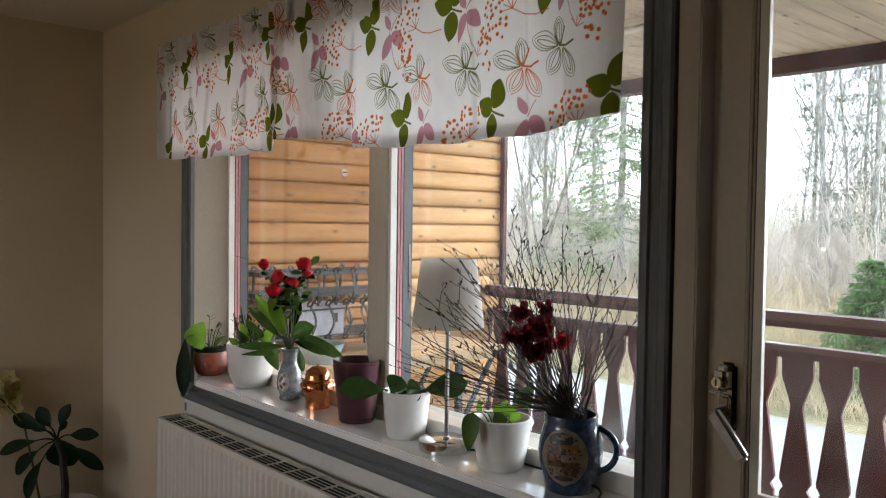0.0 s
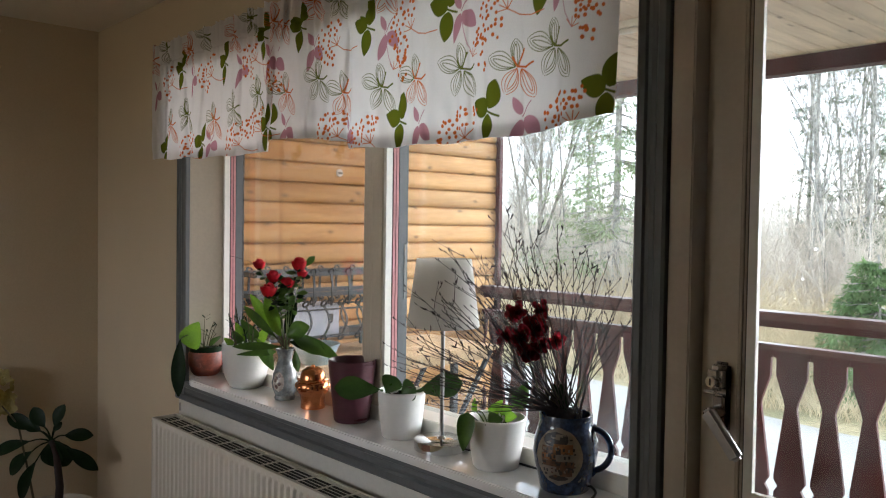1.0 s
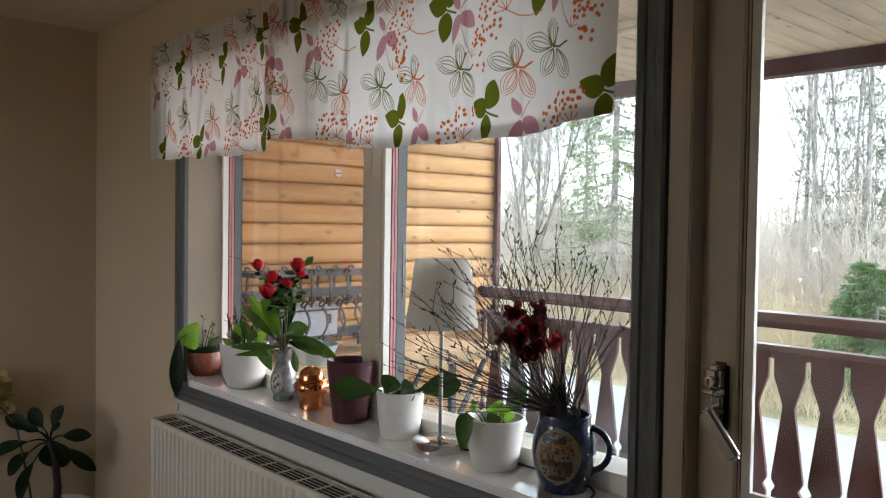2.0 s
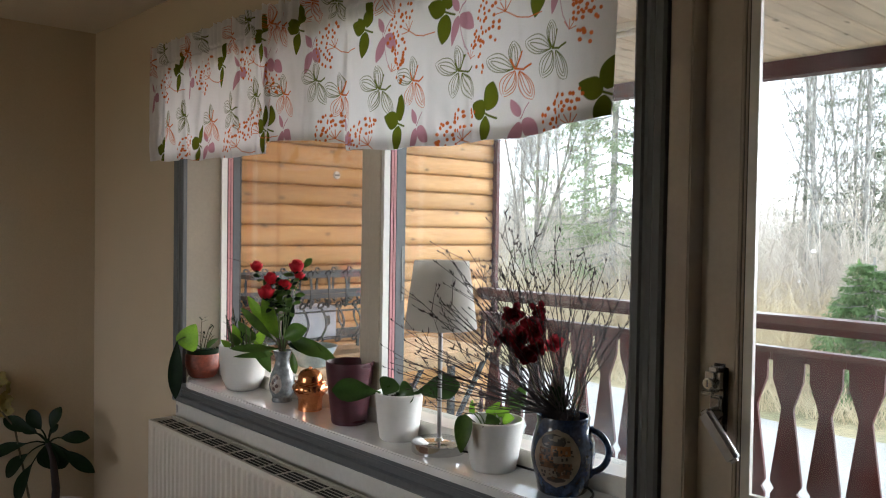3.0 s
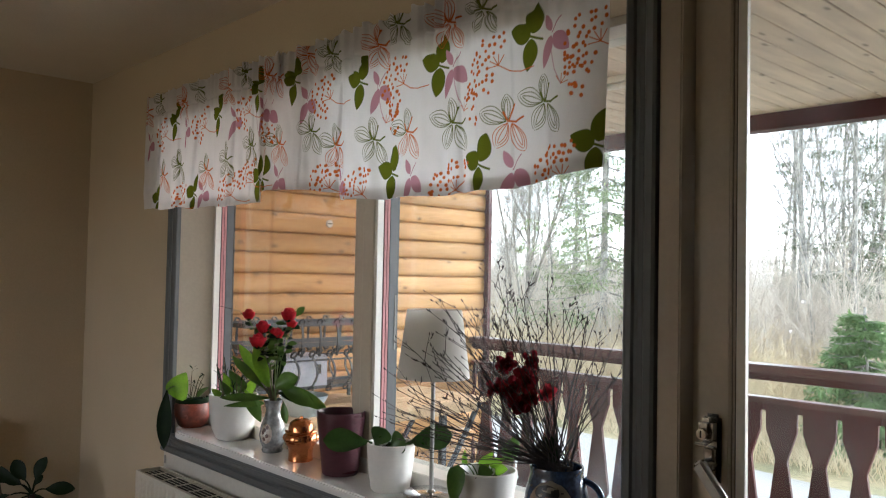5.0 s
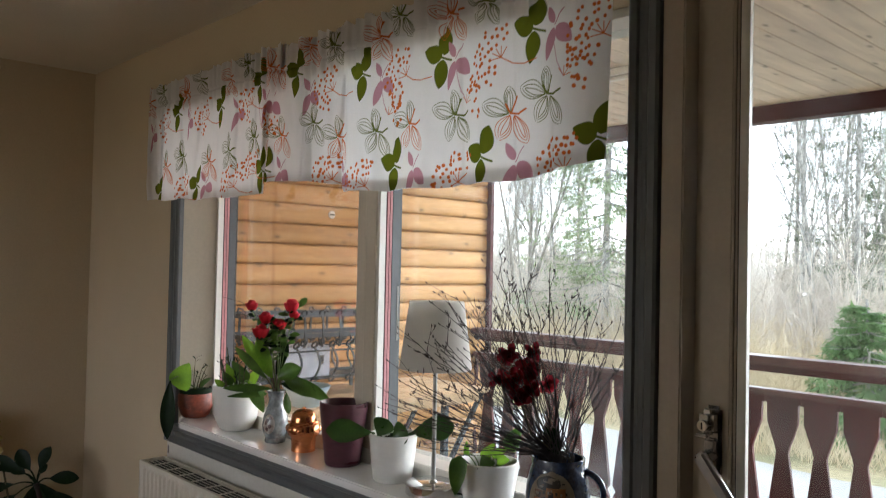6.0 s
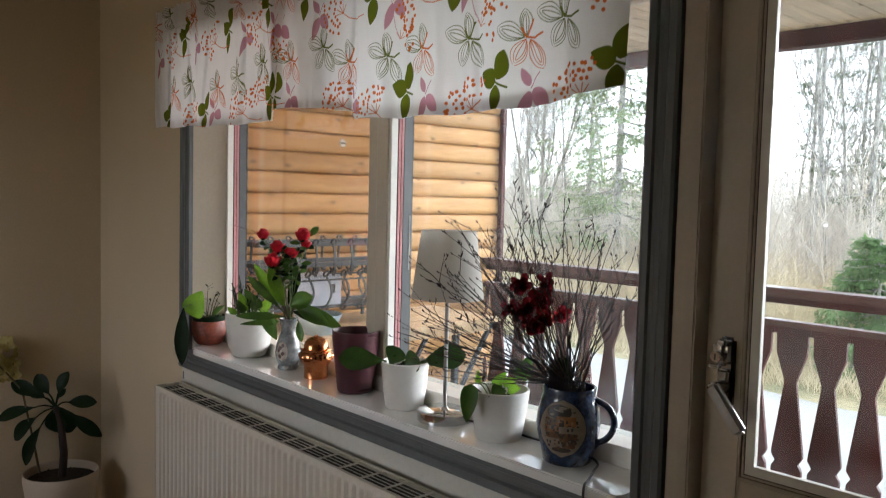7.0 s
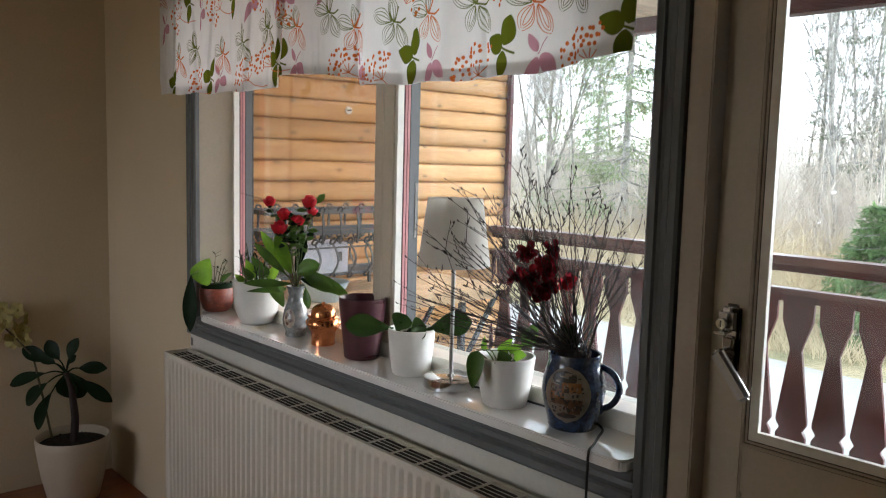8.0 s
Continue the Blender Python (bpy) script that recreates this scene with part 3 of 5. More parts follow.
for x, turn in ((-BW, 180), (BW, 0)):
    for i in range(8):
        y = -0.40 + i * 0.114
        part("upright", low_band, M_IRON, basket, at=pose(x, y, 0, 0, 0, turn))
        part("upright", high_band, M_IRON, basket, at=pose(x, y + 0.045, 0, 0, 0, turn))
        for dy, z in ((0.0, 0.098), (0.0, 0.285), (0.045, 0.298), (0.045, 0.455)):
            part("curl", curl_me, M_IRON, basket, at=pose(x, y + dy, z, 0, 0, turn))
part("bottom", Shape().box(-BW, BW, -BL, BL, 0.095, 0.100), M_IRON, basket)
for y in (-0.38, 0.38):
    part("foot", Shape().box(-BW, -BW + 0.016, y - 0.008, y + 0.008, 0.0, 0.097).box(BW - 0.02, BW - 0.004, y - 0.008, y + 0.008, 0.0, 0.097), M_IRON, basket)
carton = thing("box", "pale blue-white box lying in the iron basket", "box", (-3.74, 1.08, TZ + 0.102))
part("carton", Shape().box(-0.10, 0.10, -0.16, 0.16, 0, 0.17), M_PALE, carton, bevel=0.006)
part("print_mark", Shape().box(0.1005, 0.102, 0.09, 0.115, 0.07, 0.12), M_GASKET, carton)
basin = thing("basin", "pale blue plastic basin on the garden table", "basin", (-3.43, 0.95, TZ)) 
part("bowl", Shape().lathe([(0.001, 0.004), (0.07, 0.0), (0.08, 0.008), (0.115, 0.10), (0.122, 0.104), (0.12, 0.098), (0.078, 0.014), (0.001, 0.01)], 28), M_BLUE, basin, smooth=True)

# ---- the curtain ----
def fabric(name):
    m, n, l = nodes_of(name)
    n.remove(n["Principled BSDF"])
    at = n.new("ShaderNodeAttribute")
    at.attribute_name = "print"
    d, t, mx = n.new("ShaderNodeBsdfDiffuse"), n.new("ShaderNodeBsdfTranslucent"), n.new("ShaderNodeMixShader")
    tex, mr, mul2 = n.new("ShaderNodeTexNoise"), n.new("ShaderNodeMapRange"), n.new("ShaderNodeMixRGB")
    tex.inputs["Scale"].default_value, tex.inputs["Detail"].default_value = 500.0, 2
    mr.inputs["To Min"].default_value, mr.inputs["To Max"].default_value = 0.86, 1.06
    mul2.blend_type = "MULTIPLY"
    mul2.inputs[0].default_value = 1.0
    l.new(n.new("ShaderNodeNewGeometry").outputs["Position"], tex.inputs["Vector"])
    l.new(tex.outputs[0], mr.inputs["Value"])
    l.new(at.outputs["Color"], mul2.inputs[1])
    l.new(mr.outputs[0], mul2.inputs[2])
    bp = n.new("ShaderNodeBump")
    bp.inputs["Strength"].default_value, bp.inputs["Distance"].default_value = 0.25, 0.001
    creases, stretch, both = n.new("ShaderNodeTexNoise"), n.new("ShaderNodeMapping"), n.new("ShaderNodeMath")
    creases.inputs["Scale"].default_value, creases.inputs["Detail"].default_value, creases.inputs["Distortion"].default_value = 16.0, 4, 1.2
    stretch.inputs["Scale"].default_value = (1.6, 0.0, 0.7)
    l.new(n.new("ShaderNodeNewGeometry").outputs["Position"], stretch.inputs["Vector"])
    l.new(stretch.outputs[0], creases.inputs["Vector"])
    both.operation = "MULTIPLY_ADD"
    both.inputs[1].default_value = 7.0
    l.new(creases.outputs[0], both.inputs[0])
    l.new(tex.outputs[0], both.inputs[2])
    l.new(both.outputs[0], bp.inputs["Height"])
    for q in (d, t):
        l.new(mul2.outputs[0], q.inputs["Color"])
        l.new(bp.outputs[0], q.inputs["Normal"])
    mx.inputs[0].default_value = 0.46
    l.new(d.outputs[0], mx.inputs[1])
    l.new(t.outputs[0], mx.inputs[2])
    l.new(mx.outputs[0], n["Material Output"].inputs["Surface"])
    return m


M_FABRIC = fabric("printed_cotton")
GREEN, PINK, ORANGE, OLIVE, CLOTH = (0.115, 0.135, 0.012), (0.50, 0.25, 0.30), (0.60, 0.14, 0.025), (0.125, 0.14, 0.02), (0.80, 0.775, 0.765)


class Print:
    """Colours on a grid of cloth, drawn as printed leaves, dots and lines."""

    def __init__(self, X, Z):
        self.X, self.Z = X, Z
        self.C = np.empty(X.shape + (3,))
        self.C[:] = CLOTH

    def put(self, mask, colour, k=1.0):
        a = (np.clip(mask, 0, 1) * k)[..., None]
        self.C = self.C * (1 - a) + np.array(colour) * a

    def local(self, c, ang):
        a = radians(ang)
        dx, dz = self.X - c[0], self.Z - c[1]
        return dx * math.cos(a) + dz * math.sin(a), -dx * math.sin(a) + dz * math.cos(a)

    def leaf(self, c, ang, ln, wd, colour, k=1.0):
        u, v = self.local(c, ang)
        t = np.clip(u / ln, 0, 1)
        w = wd / 2 * np.sin(np.pi * t ** 0.8) ** 0.75
        self.put((w - np.abs(v)) / 0.0016 * ((u > 0) & (u < ln)), colour, k)

    def petal(self, c, ang, ln, wd, colour, loops=3):
        u, v = self.local(c, ang)
        for i in range(loops):
            le = ln * (1 - 0.09 * i)
            t = np.clip(u / le, 0, 1)
            off = 0.002 * (i - 1) * np.sin(np.pi * t)
            w = wd / 2 * (0.94 - i * 0.33) * np.sin(np.pi * t ** 1.2) ** 0.7
            self.put(1.45 - np.abs(np.abs(v - off) - w) / 0.001 - 10 * ((u < 0) | (u > le)), colour, 1.0)

    def dot(self, c, r, colour):
        self.put((r - np.hypot(self.X - c[0], self.Z - c[1])) / 0.0014 + 0.5, colour)

    def line(self, pts, w, colour):
        for (ax, az), (bx, bz) in zip(pts, pts[1:]):
            d2 = (bx - ax) ** 2 + (bz - az) ** 2
            t = np.clip(((self.X - ax) * (bx - ax) + (self.Z - az) * (bz - az)) / d2, 0, 1)
            self.put((w / 2 - np.hypot(self.X - ax - t * (bx - ax), self.Z - az - t * (bz - az))) / 0.0012 + 0.5, colour)

    def sub(self, c, r):
        """A window on the cloth round c."""
        near = (np.abs(self.X - c[0]) < r) & (np.abs(self.Z - c[1]) < r)
        i, j = np.where(near.any(0))[0], np.where(near.any(1))[0]
        if not len(i) or not len(j):
            return None
        s = (slice(j[0], j[-1] + 1), slice(i[0], i[-1] + 1))
        p = Print(self.X[s], self.Z[s])
        p.C = self.C[s].copy()
        return s, p

    def motif(self, kind, c, k=1.0, q=1.0, seed=0):
        got = self.sub(c, 0.15 * k)
        if not got:
            return
        s, p = got
        x, z = c
        r = random.Random(seed)
        if kind == "green":
            p.leaf((x + 0.004 * k, z + 0.004), 76, 0.078 * k, 0.056 * k * q, GREEN)
            p.leaf((x - 0.004 * k, z), 158, 0.070 * k * q, 0.056 * k, GREEN)
            p.leaf((x, z - 0.006), -101, 0.082 * k, 0.052 * k * q, GREEN)
            p.line([(x - 0.004, z), (x + 0.015 * k, z - 0.008 * k), (x + 0.034 * k * q, z - 0.014 * k)], 0.005, GREEN)
        elif kind == "pink":
            p.leaf((x - 0.002, z + 0.004), 118, 0.052 * k, 0.026 * k * q, PINK)
            p.leaf((x + 0.004, z - 0.004), -42, 0.066 * k * q, 0.046 * k, PINK)
            p.leaf((x - 0.002, z - 0.006), -112, 0.082 * k, 0.034 * k * q, PINK)
            p.line([(x, z), (x + 0.012 * k, z + 0.02 * k), (x + 0.026 * k * q, z + 0.036 * k)], 0.0025, PINK)
        elif kind == "dots":
            lo, hi = (75, 262) if z > 1.85 else (62, 208)
            for i in range(36):
                ring = 0 if i < 8 else (1 if i < 20 else 2)
                a = radians(lo + (hi - lo) * ((i - (0, 8, 20)[ring] + 0.5) / (8, 12, 16)[ring]) + r.uniform(-7, 7))
                d = (0.034, 0.052, 0.071)[ring] + r.uniform(-0.006, 0.006)
                p.dot((x + q * k * d * math.cos(a) * 1.25, z + k * d * math.sin(a) * 0.9), r.uniform(0.0040, 0.0052) * k, ORANGE)
            for a in (60, 90, 120, 150, 185):
                p.line([(x, z - 0.006), (x + 0.028 * q * math.cos(radians(a)), z - 0.006 + 0.024 * math.sin(radians(a)))], 0.0022, ORANGE)
            p.line([(x, z - 0.006), (x + 0.03 * q, z - 0.022), (x + 0.06 * q, z - 0.028), (x + 0.095 * q, z - 0.024)], 0.0024, ORANGE)
        elif kind == "berries":
            for i in range(24):
                a, d = radians(r.uniform(-40, 80)), 0.020 + 0.05 * math.sqrt(r.random())
                p.dot((x + k * d * math.cos(a) * 0.9, z + k * d * math.sin(a)), r.uniform(0.0038, 0.005) * k, ORANGE)
            for a in (10, 45, 85, 125):
                p.line([(x, z), (x + 0.02 * math.cos(radians(a)), z + 0.02 * math.sin(radians(a)))], 0.0018, ORANGE)
            p.line([(x, z), (x - 0.016, z + 0.03), (x - 0.026, z + 0.07), (x - 0.03, z + 0.10)], 0.0018, PINK)
        else:
            one, two = (OLIVE, OLIVE) if kind == "olive" else (ORANGE, ORANGE)
            if kind == "mixed":
                one, two = ORANGE, OLIVE
            p.petal((x, z), 96, 0.062 * k, 0.032 * k * q, two, 3)
            p.petal((x - 0.004, z), 160, 0.078 * k * q, 0.044 * k, two, 3)
            p.petal((x, z - 0.004), -118, 0.062 * k, 0.044 * k * q, one, 3)
            p.petal((x + 0.010 * q, z - 0.006), -60, 0.076 * k, 0.038 * k * q, one, 3)
            p.line([(x - 0.012, z + 0.02), (x, z), (x + 0.022 * q, z - 0.004), (x + 0.04 * q, z + 0.004)], 0.0045, one)
            p.line([(x + 0.004, z), (x + 0.016 * q, z + 0.034)], 0.0035, one)
        self.C[s] = p.C


UPPER = {"green": [(-2.396, 2.0), (-2.153, 2.047), (-1.98, 2.047), (-1.659, 1.99), (-1.36, 1.981), (-1.081, 1.992), (-2.719, 2.02)],
         "pink": [(-2.627, 1.984), (-2.291, 1.975), (-2.114, 1.977), (-1.91, 1.979), (-1.587, 1.968), (-1.317, 1.97), (-1.023, 1.987), (-2.93, 1.966)],
         "dots": [(-2.79, 1.981), (-2.495, 1.976), (-2.205, 1.988), (-1.802, 1.974), (-1.49, 1.964), (-1.171, 1.952), (-0.905, 1.952)]}
LOWER = {"green": [(-2.862, 1.75), (-2.559, 1.754), (-2.134, 1.775), (-1.533, 1.742), (-1.216, 1.734), (-0.911, 1.748)],
         "pink": [(-2.497, 1.754), (-2.063, 1.769), (-1.752, 1.737), (-1.449, 1.726), (-1.131, 1.718)],
         "dots": [(-2.65, 1.731), (-2.30, 1.735), (-2.185, 1.773), (-1.80, 1.73), (-1.64, 1.699), (-1.299, 1.688), (-0.987, 1.696)],
         "berries": [(-2.14, 1.9), (-1.285, 1.862), (-0.998, 1.878), (-1.564, 1.872)],
         "olive": [(-2.695, 1.862), (-2.332, 1.85), (-2.196, 1.879), (-1.886, 1.887), (-1.606, 1.834), (-1.317, 1.84), (-1.046, 1.849)],
         "mixed": [(-2.795, 1.836), (-2.481, 1.826), (-2.061, 1.871), (-1.779, 1.84), (-1.467, 1.835), (-1.145, 1.823)],
         "orange": [(-2.958, 2.091), (-2.659, 2.08), (-2.337, 2.087), (-2.089, 2.077), (-1.907, 2.111), (-1.595, 2.075), (-1.333, 2.077)]}
HEAD = [(-2.845, 2.111), (-2.541, 2.112), (-2.237, 2.113), (-1.799, 2.091), (-1.514, 2.112), (-1.22, 2.08), (-1.0, 2.1)]
PLEATS = ((-2.86, 0.05, 0.012), (-2.70, -0.04, 0.009), (-2.56, 0.10, 0.011), (-2.30, 0.05, 0.012), (-2.19, 0.08, 0.008), (-1.93, 0.10, 0.007), (-1.765, 0.12, 0.014), (-1.52, 0.02, 0.005), (-1.30, -0.05, 0.009), (-1.135, -0.02, 0.007))


def curtain(x0, x1, y0, low, seed, step, lean0=0.0, lean1=0.0):
    """A gathered valance between x0 and x1; low(x) is its lower edge, its sides lean by lean0 and lean1 from top to bottom."""
    nx_, nz_ = int((x1 - x0) / step), int(0.45 / step)
    xs, ts = np.linspace(x0, x1, nx_), np.linspace(0, 1, nz_)
    lows = np.array([low(x) for x in xs])
    tops = 2.138 + 0.005 * np.sin(xs * 61 + seed) + 0.004 * np.sin(xs * 137)
    X = np.repeat(xs[None], nz_, 0)
    Z = lows[None] + (tops - lows)[None] * ts[:, None]
    X = X + (lean0 + (lean1 - lean0) * (X - x0) / (x1 - x0)) * (tops[None] - Z) / 0.43
    pr = Print(X, Z)
    # the cloth's own height, flat, so that the print follows the folds
    for table_, sd in ((UPPER, 3), (LOWER, 40)):
        for kind, places in table_.items():
            for i, c in enumerate(places):
                q = 0.72 if c[0] < -2.15 and kind != "dots" else 1.0
                pr.motif(kind, c, {"green": 0.84, "pink": 0.84, "dots": 0.95}.get(kind, 0.95), q, sd + i)
    for i, c in enumerate(HEAD):
        pr.motif("olive", c, 0.8, 1.0, 80 + i)
    hang = np.clip((2.03 - Z) / 0.34, 0, 1)
    folds = 0.0105 * np.sin(X * 2 * math.pi / 0.235 + seed + 0.4 * Z) + 0.0035 * np.sin(X * 2 * math.pi / 0.103 + 2 * seed + 1.5 * Z) + 0.0025 * np.sin(X * 2 * math.pi / 0.05 + Z * 9) + 0.0016 * np.sin(X * 95 + 3 * np.sin(Z * 14 + X * 4)) + 0.001 * np.sin(X * 60 + Z * 55)
    ruff = np.clip((Z - 2.0) / 0.04, 0, 1) * (0.006 * np.sin(X * 2 * math.pi / 0.047 + np.sin(X * 23) * 3 + 3 * Z) + 0.0022 * np.sin(X * 2 * math.pi / 0.023 + 4 * np.sin(X * 11)))
    pinch = -0.006 * np.exp(-((Z - 2.066) / 0.006) ** 2)
    tucks = np.zeros_like(X)
    for xc, tilt, deep in PLEATS:
        d = X - xc - tilt * (Z - 1.9)
        tucks += deep * np.exp(-np.abs(d) / 0.028) / (1 + np.exp(-d / 0.0022)) * np.clip((2.06 - Z) / 0.1, 0, 1)
    Y = y0 - folds * (0.2 + 0.7 * hang) + ruff - pinch + tucks
    Zs = Z + 0.002 * np.sin(X * 30 + seed) * hang
    me = bpy.data.meshes.new("cloth")
    co = np.stack([X, Y, Zs], -1).reshape(-1, 3)
    idx = np.arange(nx_ * nz_).reshape(nz_, nx_)
    quads = np.stack([idx[:-1, :-1], idx[:-1, 1:], idx[1:, 1:], idx[1:, :-1]], -1).reshape(-1, 4)
    me.vertices.add(len(co))
    me.vertices.foreach_set("co", co.ravel())
    me.loops.add(quads.size)
    me.loops.foreach_set("vertex_index", quads.ravel())
    me.polygons.add(len(quads))
    me.polygons.foreach_set("loop_start", np.arange(0, quads.size, 4))
    me.polygons.foreach_set("use_smooth", np.ones(len(quads), bool))
    me.update(calc_edges=True)
    ca = me.attributes.new("print", "FLOAT_COLOR", "POINT")
    ca.data.foreach_set("color", np.concatenate([pr.C.reshape(-1, 3), np.ones((len(co), 1))], 1).ravel())
    me.materials.append(M_FABRIC)
    th = thing("curtain", "gathered white cotton valance printed with leaves and berries", "curtain", (0, 0, 0), group="valance curtains")
    part("cloth", me, M_FABRIC, th)
    # turned-up hem and pocket behind the cloth
    for nm, z0, z1, dy in (("hem", 0.0, 0.028, 0.004), ("rod_pocket", None, None, 0.007)):
        sel = (Z[:, nx_ // 2] >= 2.066) if nm == "rod_pocket" else (Z[:, nx_ // 2] - lows[nx_ // 2] <= z1)
        rows_ = np.where(sel)[0]
        cols = np.arange(0, nx_, 3)
        cols[-1] = nx_ - 1
        sub = np.stack([X, Y + dy, Zs], -1)[rows_[::3]][:, cols]
        h, w = sub.shape[:2]
        s = Shape().add([tuple(p) for p in sub.reshape(-1, 3)], [(j * w + i, j * w + i + 1, (j + 1) * w + i + 1, (j + 1) * w + i) for j in range(h - 1) for i in range(w - 1)])
        part(nm, s, M_CLOTH, th, smooth=True)
    return th


M_CLOTH = material("white_cotton", (0.80, 0.78, 0.77), 0.9, vary=0.02, thin=0.5)


def ease(a, b, t):
    t = min(max(t, 0), 1)
    return a + (b - a) * t * t * (3 - 2 * t)


def low_left(x):
    return 1.700 + 0.018 * min(max((-2.37 - x) / 0.6, 0), 1) + 0.003 * math.sin(x * 23)


def low_right(x):
    return ease(1.735, 1.712, (x + 2.05) / 0.28) - ease(0, 0.027, (x + 1.77) / 0.045) - 0.009 * math.sin(max(0, min(1, (x + 1.7) / 0.8)) * math.pi) + ease(0, 0.017, (x + 1.1) / 0.2)


curtain(-2.975, -2.045, -0.094, low_left, 0.3, 0.0019, 0.0, -0.062)
curtain(-2.137, -0.878, -0.076, low_right, 1.7, 0.0015, 0.0, -0.02)
rod = thing("curtain_rod", "thin white curtain rod with wall brackets", "curtain rod", (0, 0, 0))
part("rod", Shape().tube([(-3.0, -0.06, 2.09), (-0.9, -0.06, 2.09)], 0.006, 8), M_FRAME, rod, smooth=True)
for x in (-2.97, -1.95, -0.93):
    part("bracket", Shape().box(x - 0.006, x + 0.006, -0.062, -0.0005, 2.077, 2.086), M_FRAME, rod)


# ---- plants and pots on the sill ----
def leaf_material(name, colour, second, rough=0.45, thin=0.3, spec=0.3):
    return material(name, colour, rough, vary=0.15, scale=18, grain=0.1, grain_scale=160, second=second, thin=thin, bump=0.1, coords="Object", spec=spec)


M_LEAF = leaf_material("green_leaf", (0.085, 0.165, 0.024), (0.045, 0.095, 0.016), rough=0.32, spec=0.5)
M_LEAF_ORCHID = leaf_material("orchid_leaf", (0.040, 0.085, 0.016), (0.022, 0.05, 0.010), rough=0.3, thin=0.15, spec=0.5)
M_LEAF_BRIGHT = leaf_material("young_leaf", (0.22, 0.40, 0.03), (0.14, 0.28, 0.03), thin=0.45)
M_LEAF_DARK = leaf_material("dark_leaf", (0.012, 0.028, 0.009), (0.007, 0.017, 0.006), thin=0.1, spec=0.12)
M_STEM = material("brown_green_stem", (0.10, 0.08, 0.035), 0.6, vary=0.2, scale=60)
M_STEM_GREEN = material("green_stem", (0.13, 0.20, 0.05), 0.5, vary=0.2, scale=60)
M_TWIG = material("birch_twig", (0.028, 0.013, 0.010), 0.6, vary=0.25, scale=50)
M_CREAM_POT = material("cream_glazed_pot", (0.54, 0.46, 0.36), 0.4, vary=0.04, scale=8, grain=0.02, bump=0.04)
M_SOIL = material("potting_soil", (0.035, 0.024, 0.016), 0.95, vary=0.3, scale=60, grain=0.3, bump=0.8)
M_TERRA = material("terracotta", (0.36, 0.085, 0.045), 0.5, vary=0.25, scale=30, grain=0.16, second=(0.17, 0.05, 0.035))
M_PURPLE = material("plum_glaze", (0.085, 0.025, 0.035), 0.3, vary=0.12, scale=15, stretch=(1, 1, 5))
M_COPPER = material("polished_copper", (0.80, 0.33, 0.14), 0.2, 1.0, vary=0.12, scale=18, grain=0.06)
M_VASE = material("blue_grey_glazed_vase", (0.32, 0.35, 0.36), 0.18, vary=0.2, scale=45, second=(0.16, 0.18, 0.19), coat=0.4)
M_VASE_PRINT = material("brown_flower_print", (0.14, 0.07, 0.06), 0.3, vary=0.3, scale=90)
M_VASE_WHITE = material("cream_oval", (0.62, 0.58, 0.52), 0.25, vary=0.1, scale=60, second=(0.35, 0.28, 0.25))
M_ROSE = material("red_rose", (0.85, 0.015, 0.04), 0.5, vary=0.2, scale=40, thin=0.4, second=(0.6, 0.006, 0.02))
M_WINE = material("wine_red_petal", (0.21, 0.013, 0.022), 0.5, vary=0.25, scale=40, thin=0.32, second=(0.10, 0.005, 0.009), spec=0.2)
M_SHADE = material("grey_white_shade_cloth", (0.80, 0.77, 0.72), 0.85, vary=0.03, scale=8, grain=0.05, grain_scale=400, thin=0.6, bump=0.2)
M_CORD = material("black_cord", (0.012, 0.012, 0.013), 0.5)
M_JUG = material("cobalt_sponged_glaze", (0.010, 0.024, 0.075), 0.16, vary=0.2, scale=70, grain=0.25, grain_scale=160, second=(0.05, 0.09, 0.18), coat=0.5)
M_PIC_BROWN = material("brown_house_print", (0.20, 0.095, 0.045), 0.35, vary=0.3, scale=70)
M_PIC_DARK = material("dark_print_lines", (0.035, 0.03, 0.03), 0.35)
M_PIC_CREAM = material("cream_print_ground", (0.30, 0.255, 0.205), 0.3, vary=0.15, scale=40)


def blade(s, base, along, up, ln, wd, bend=0.3, cup=0.15, n=10, tip=1.2, heart=False):
    """Adds one leaf: a midrib that bends down, the sides lifted a little."""
    base, along, up = Vector(base), Vector(along).normalized(), Vector(up)
    side = along.cross(up).normalized()
    up = side.cross(along).normalized()
    vs, fs = [], []
    p, d = base.copy(), along.copy()
    for i in range(n + 1):
        t = i / n
        w = wd / 2 * max(0.0, math.sin(math.pi * t ** (0.6 if heart else tip))) ** 0.7 if 0 < i < n else wd * 0.04
        u = side.cross(d).normalized()
        for k in (-1, -0.5, 0, 0.5, 1):
            vs.append(p + side * (w * k) + u * (cup * w * k * k))
        d = (d - up * (bend / n)).normalized()
        p = p + d * (ln / n)
    for i in range(n):
        for k in range(4):
            a = i * 5 + k
            fs.append((a, a + 1, a + 6, a + 5))
    s.add(vs, fs)
    return s


def leaf(parent, mat, base, along, ln, wd, up=(0, 0, 1), bend=0.3, cup=0.15, heart=False, name="leaf"):
    return part(name, blade(Shape(), base, along, up, ln, wd, bend, cup, heart=heart), mat, parent, smooth=True)


def leaf_to(parent, mat, base, tip, wd, bend=0.25, cup=0.2, heart=False, face=(0.6, -0.72, 0.35), name="leaf", wide=1.2):
    """A leaf from base to tip whose upper side looks the way of face."""
    d = Vector(tip) - Vector(base)
    return part(name, blade(Shape(), base, d + Vector(face) * bend * 0.5 * d.length, face, d.length * 1.04, wd, bend, cup, tip=wide, heart=heart), mat, parent, smooth=True)


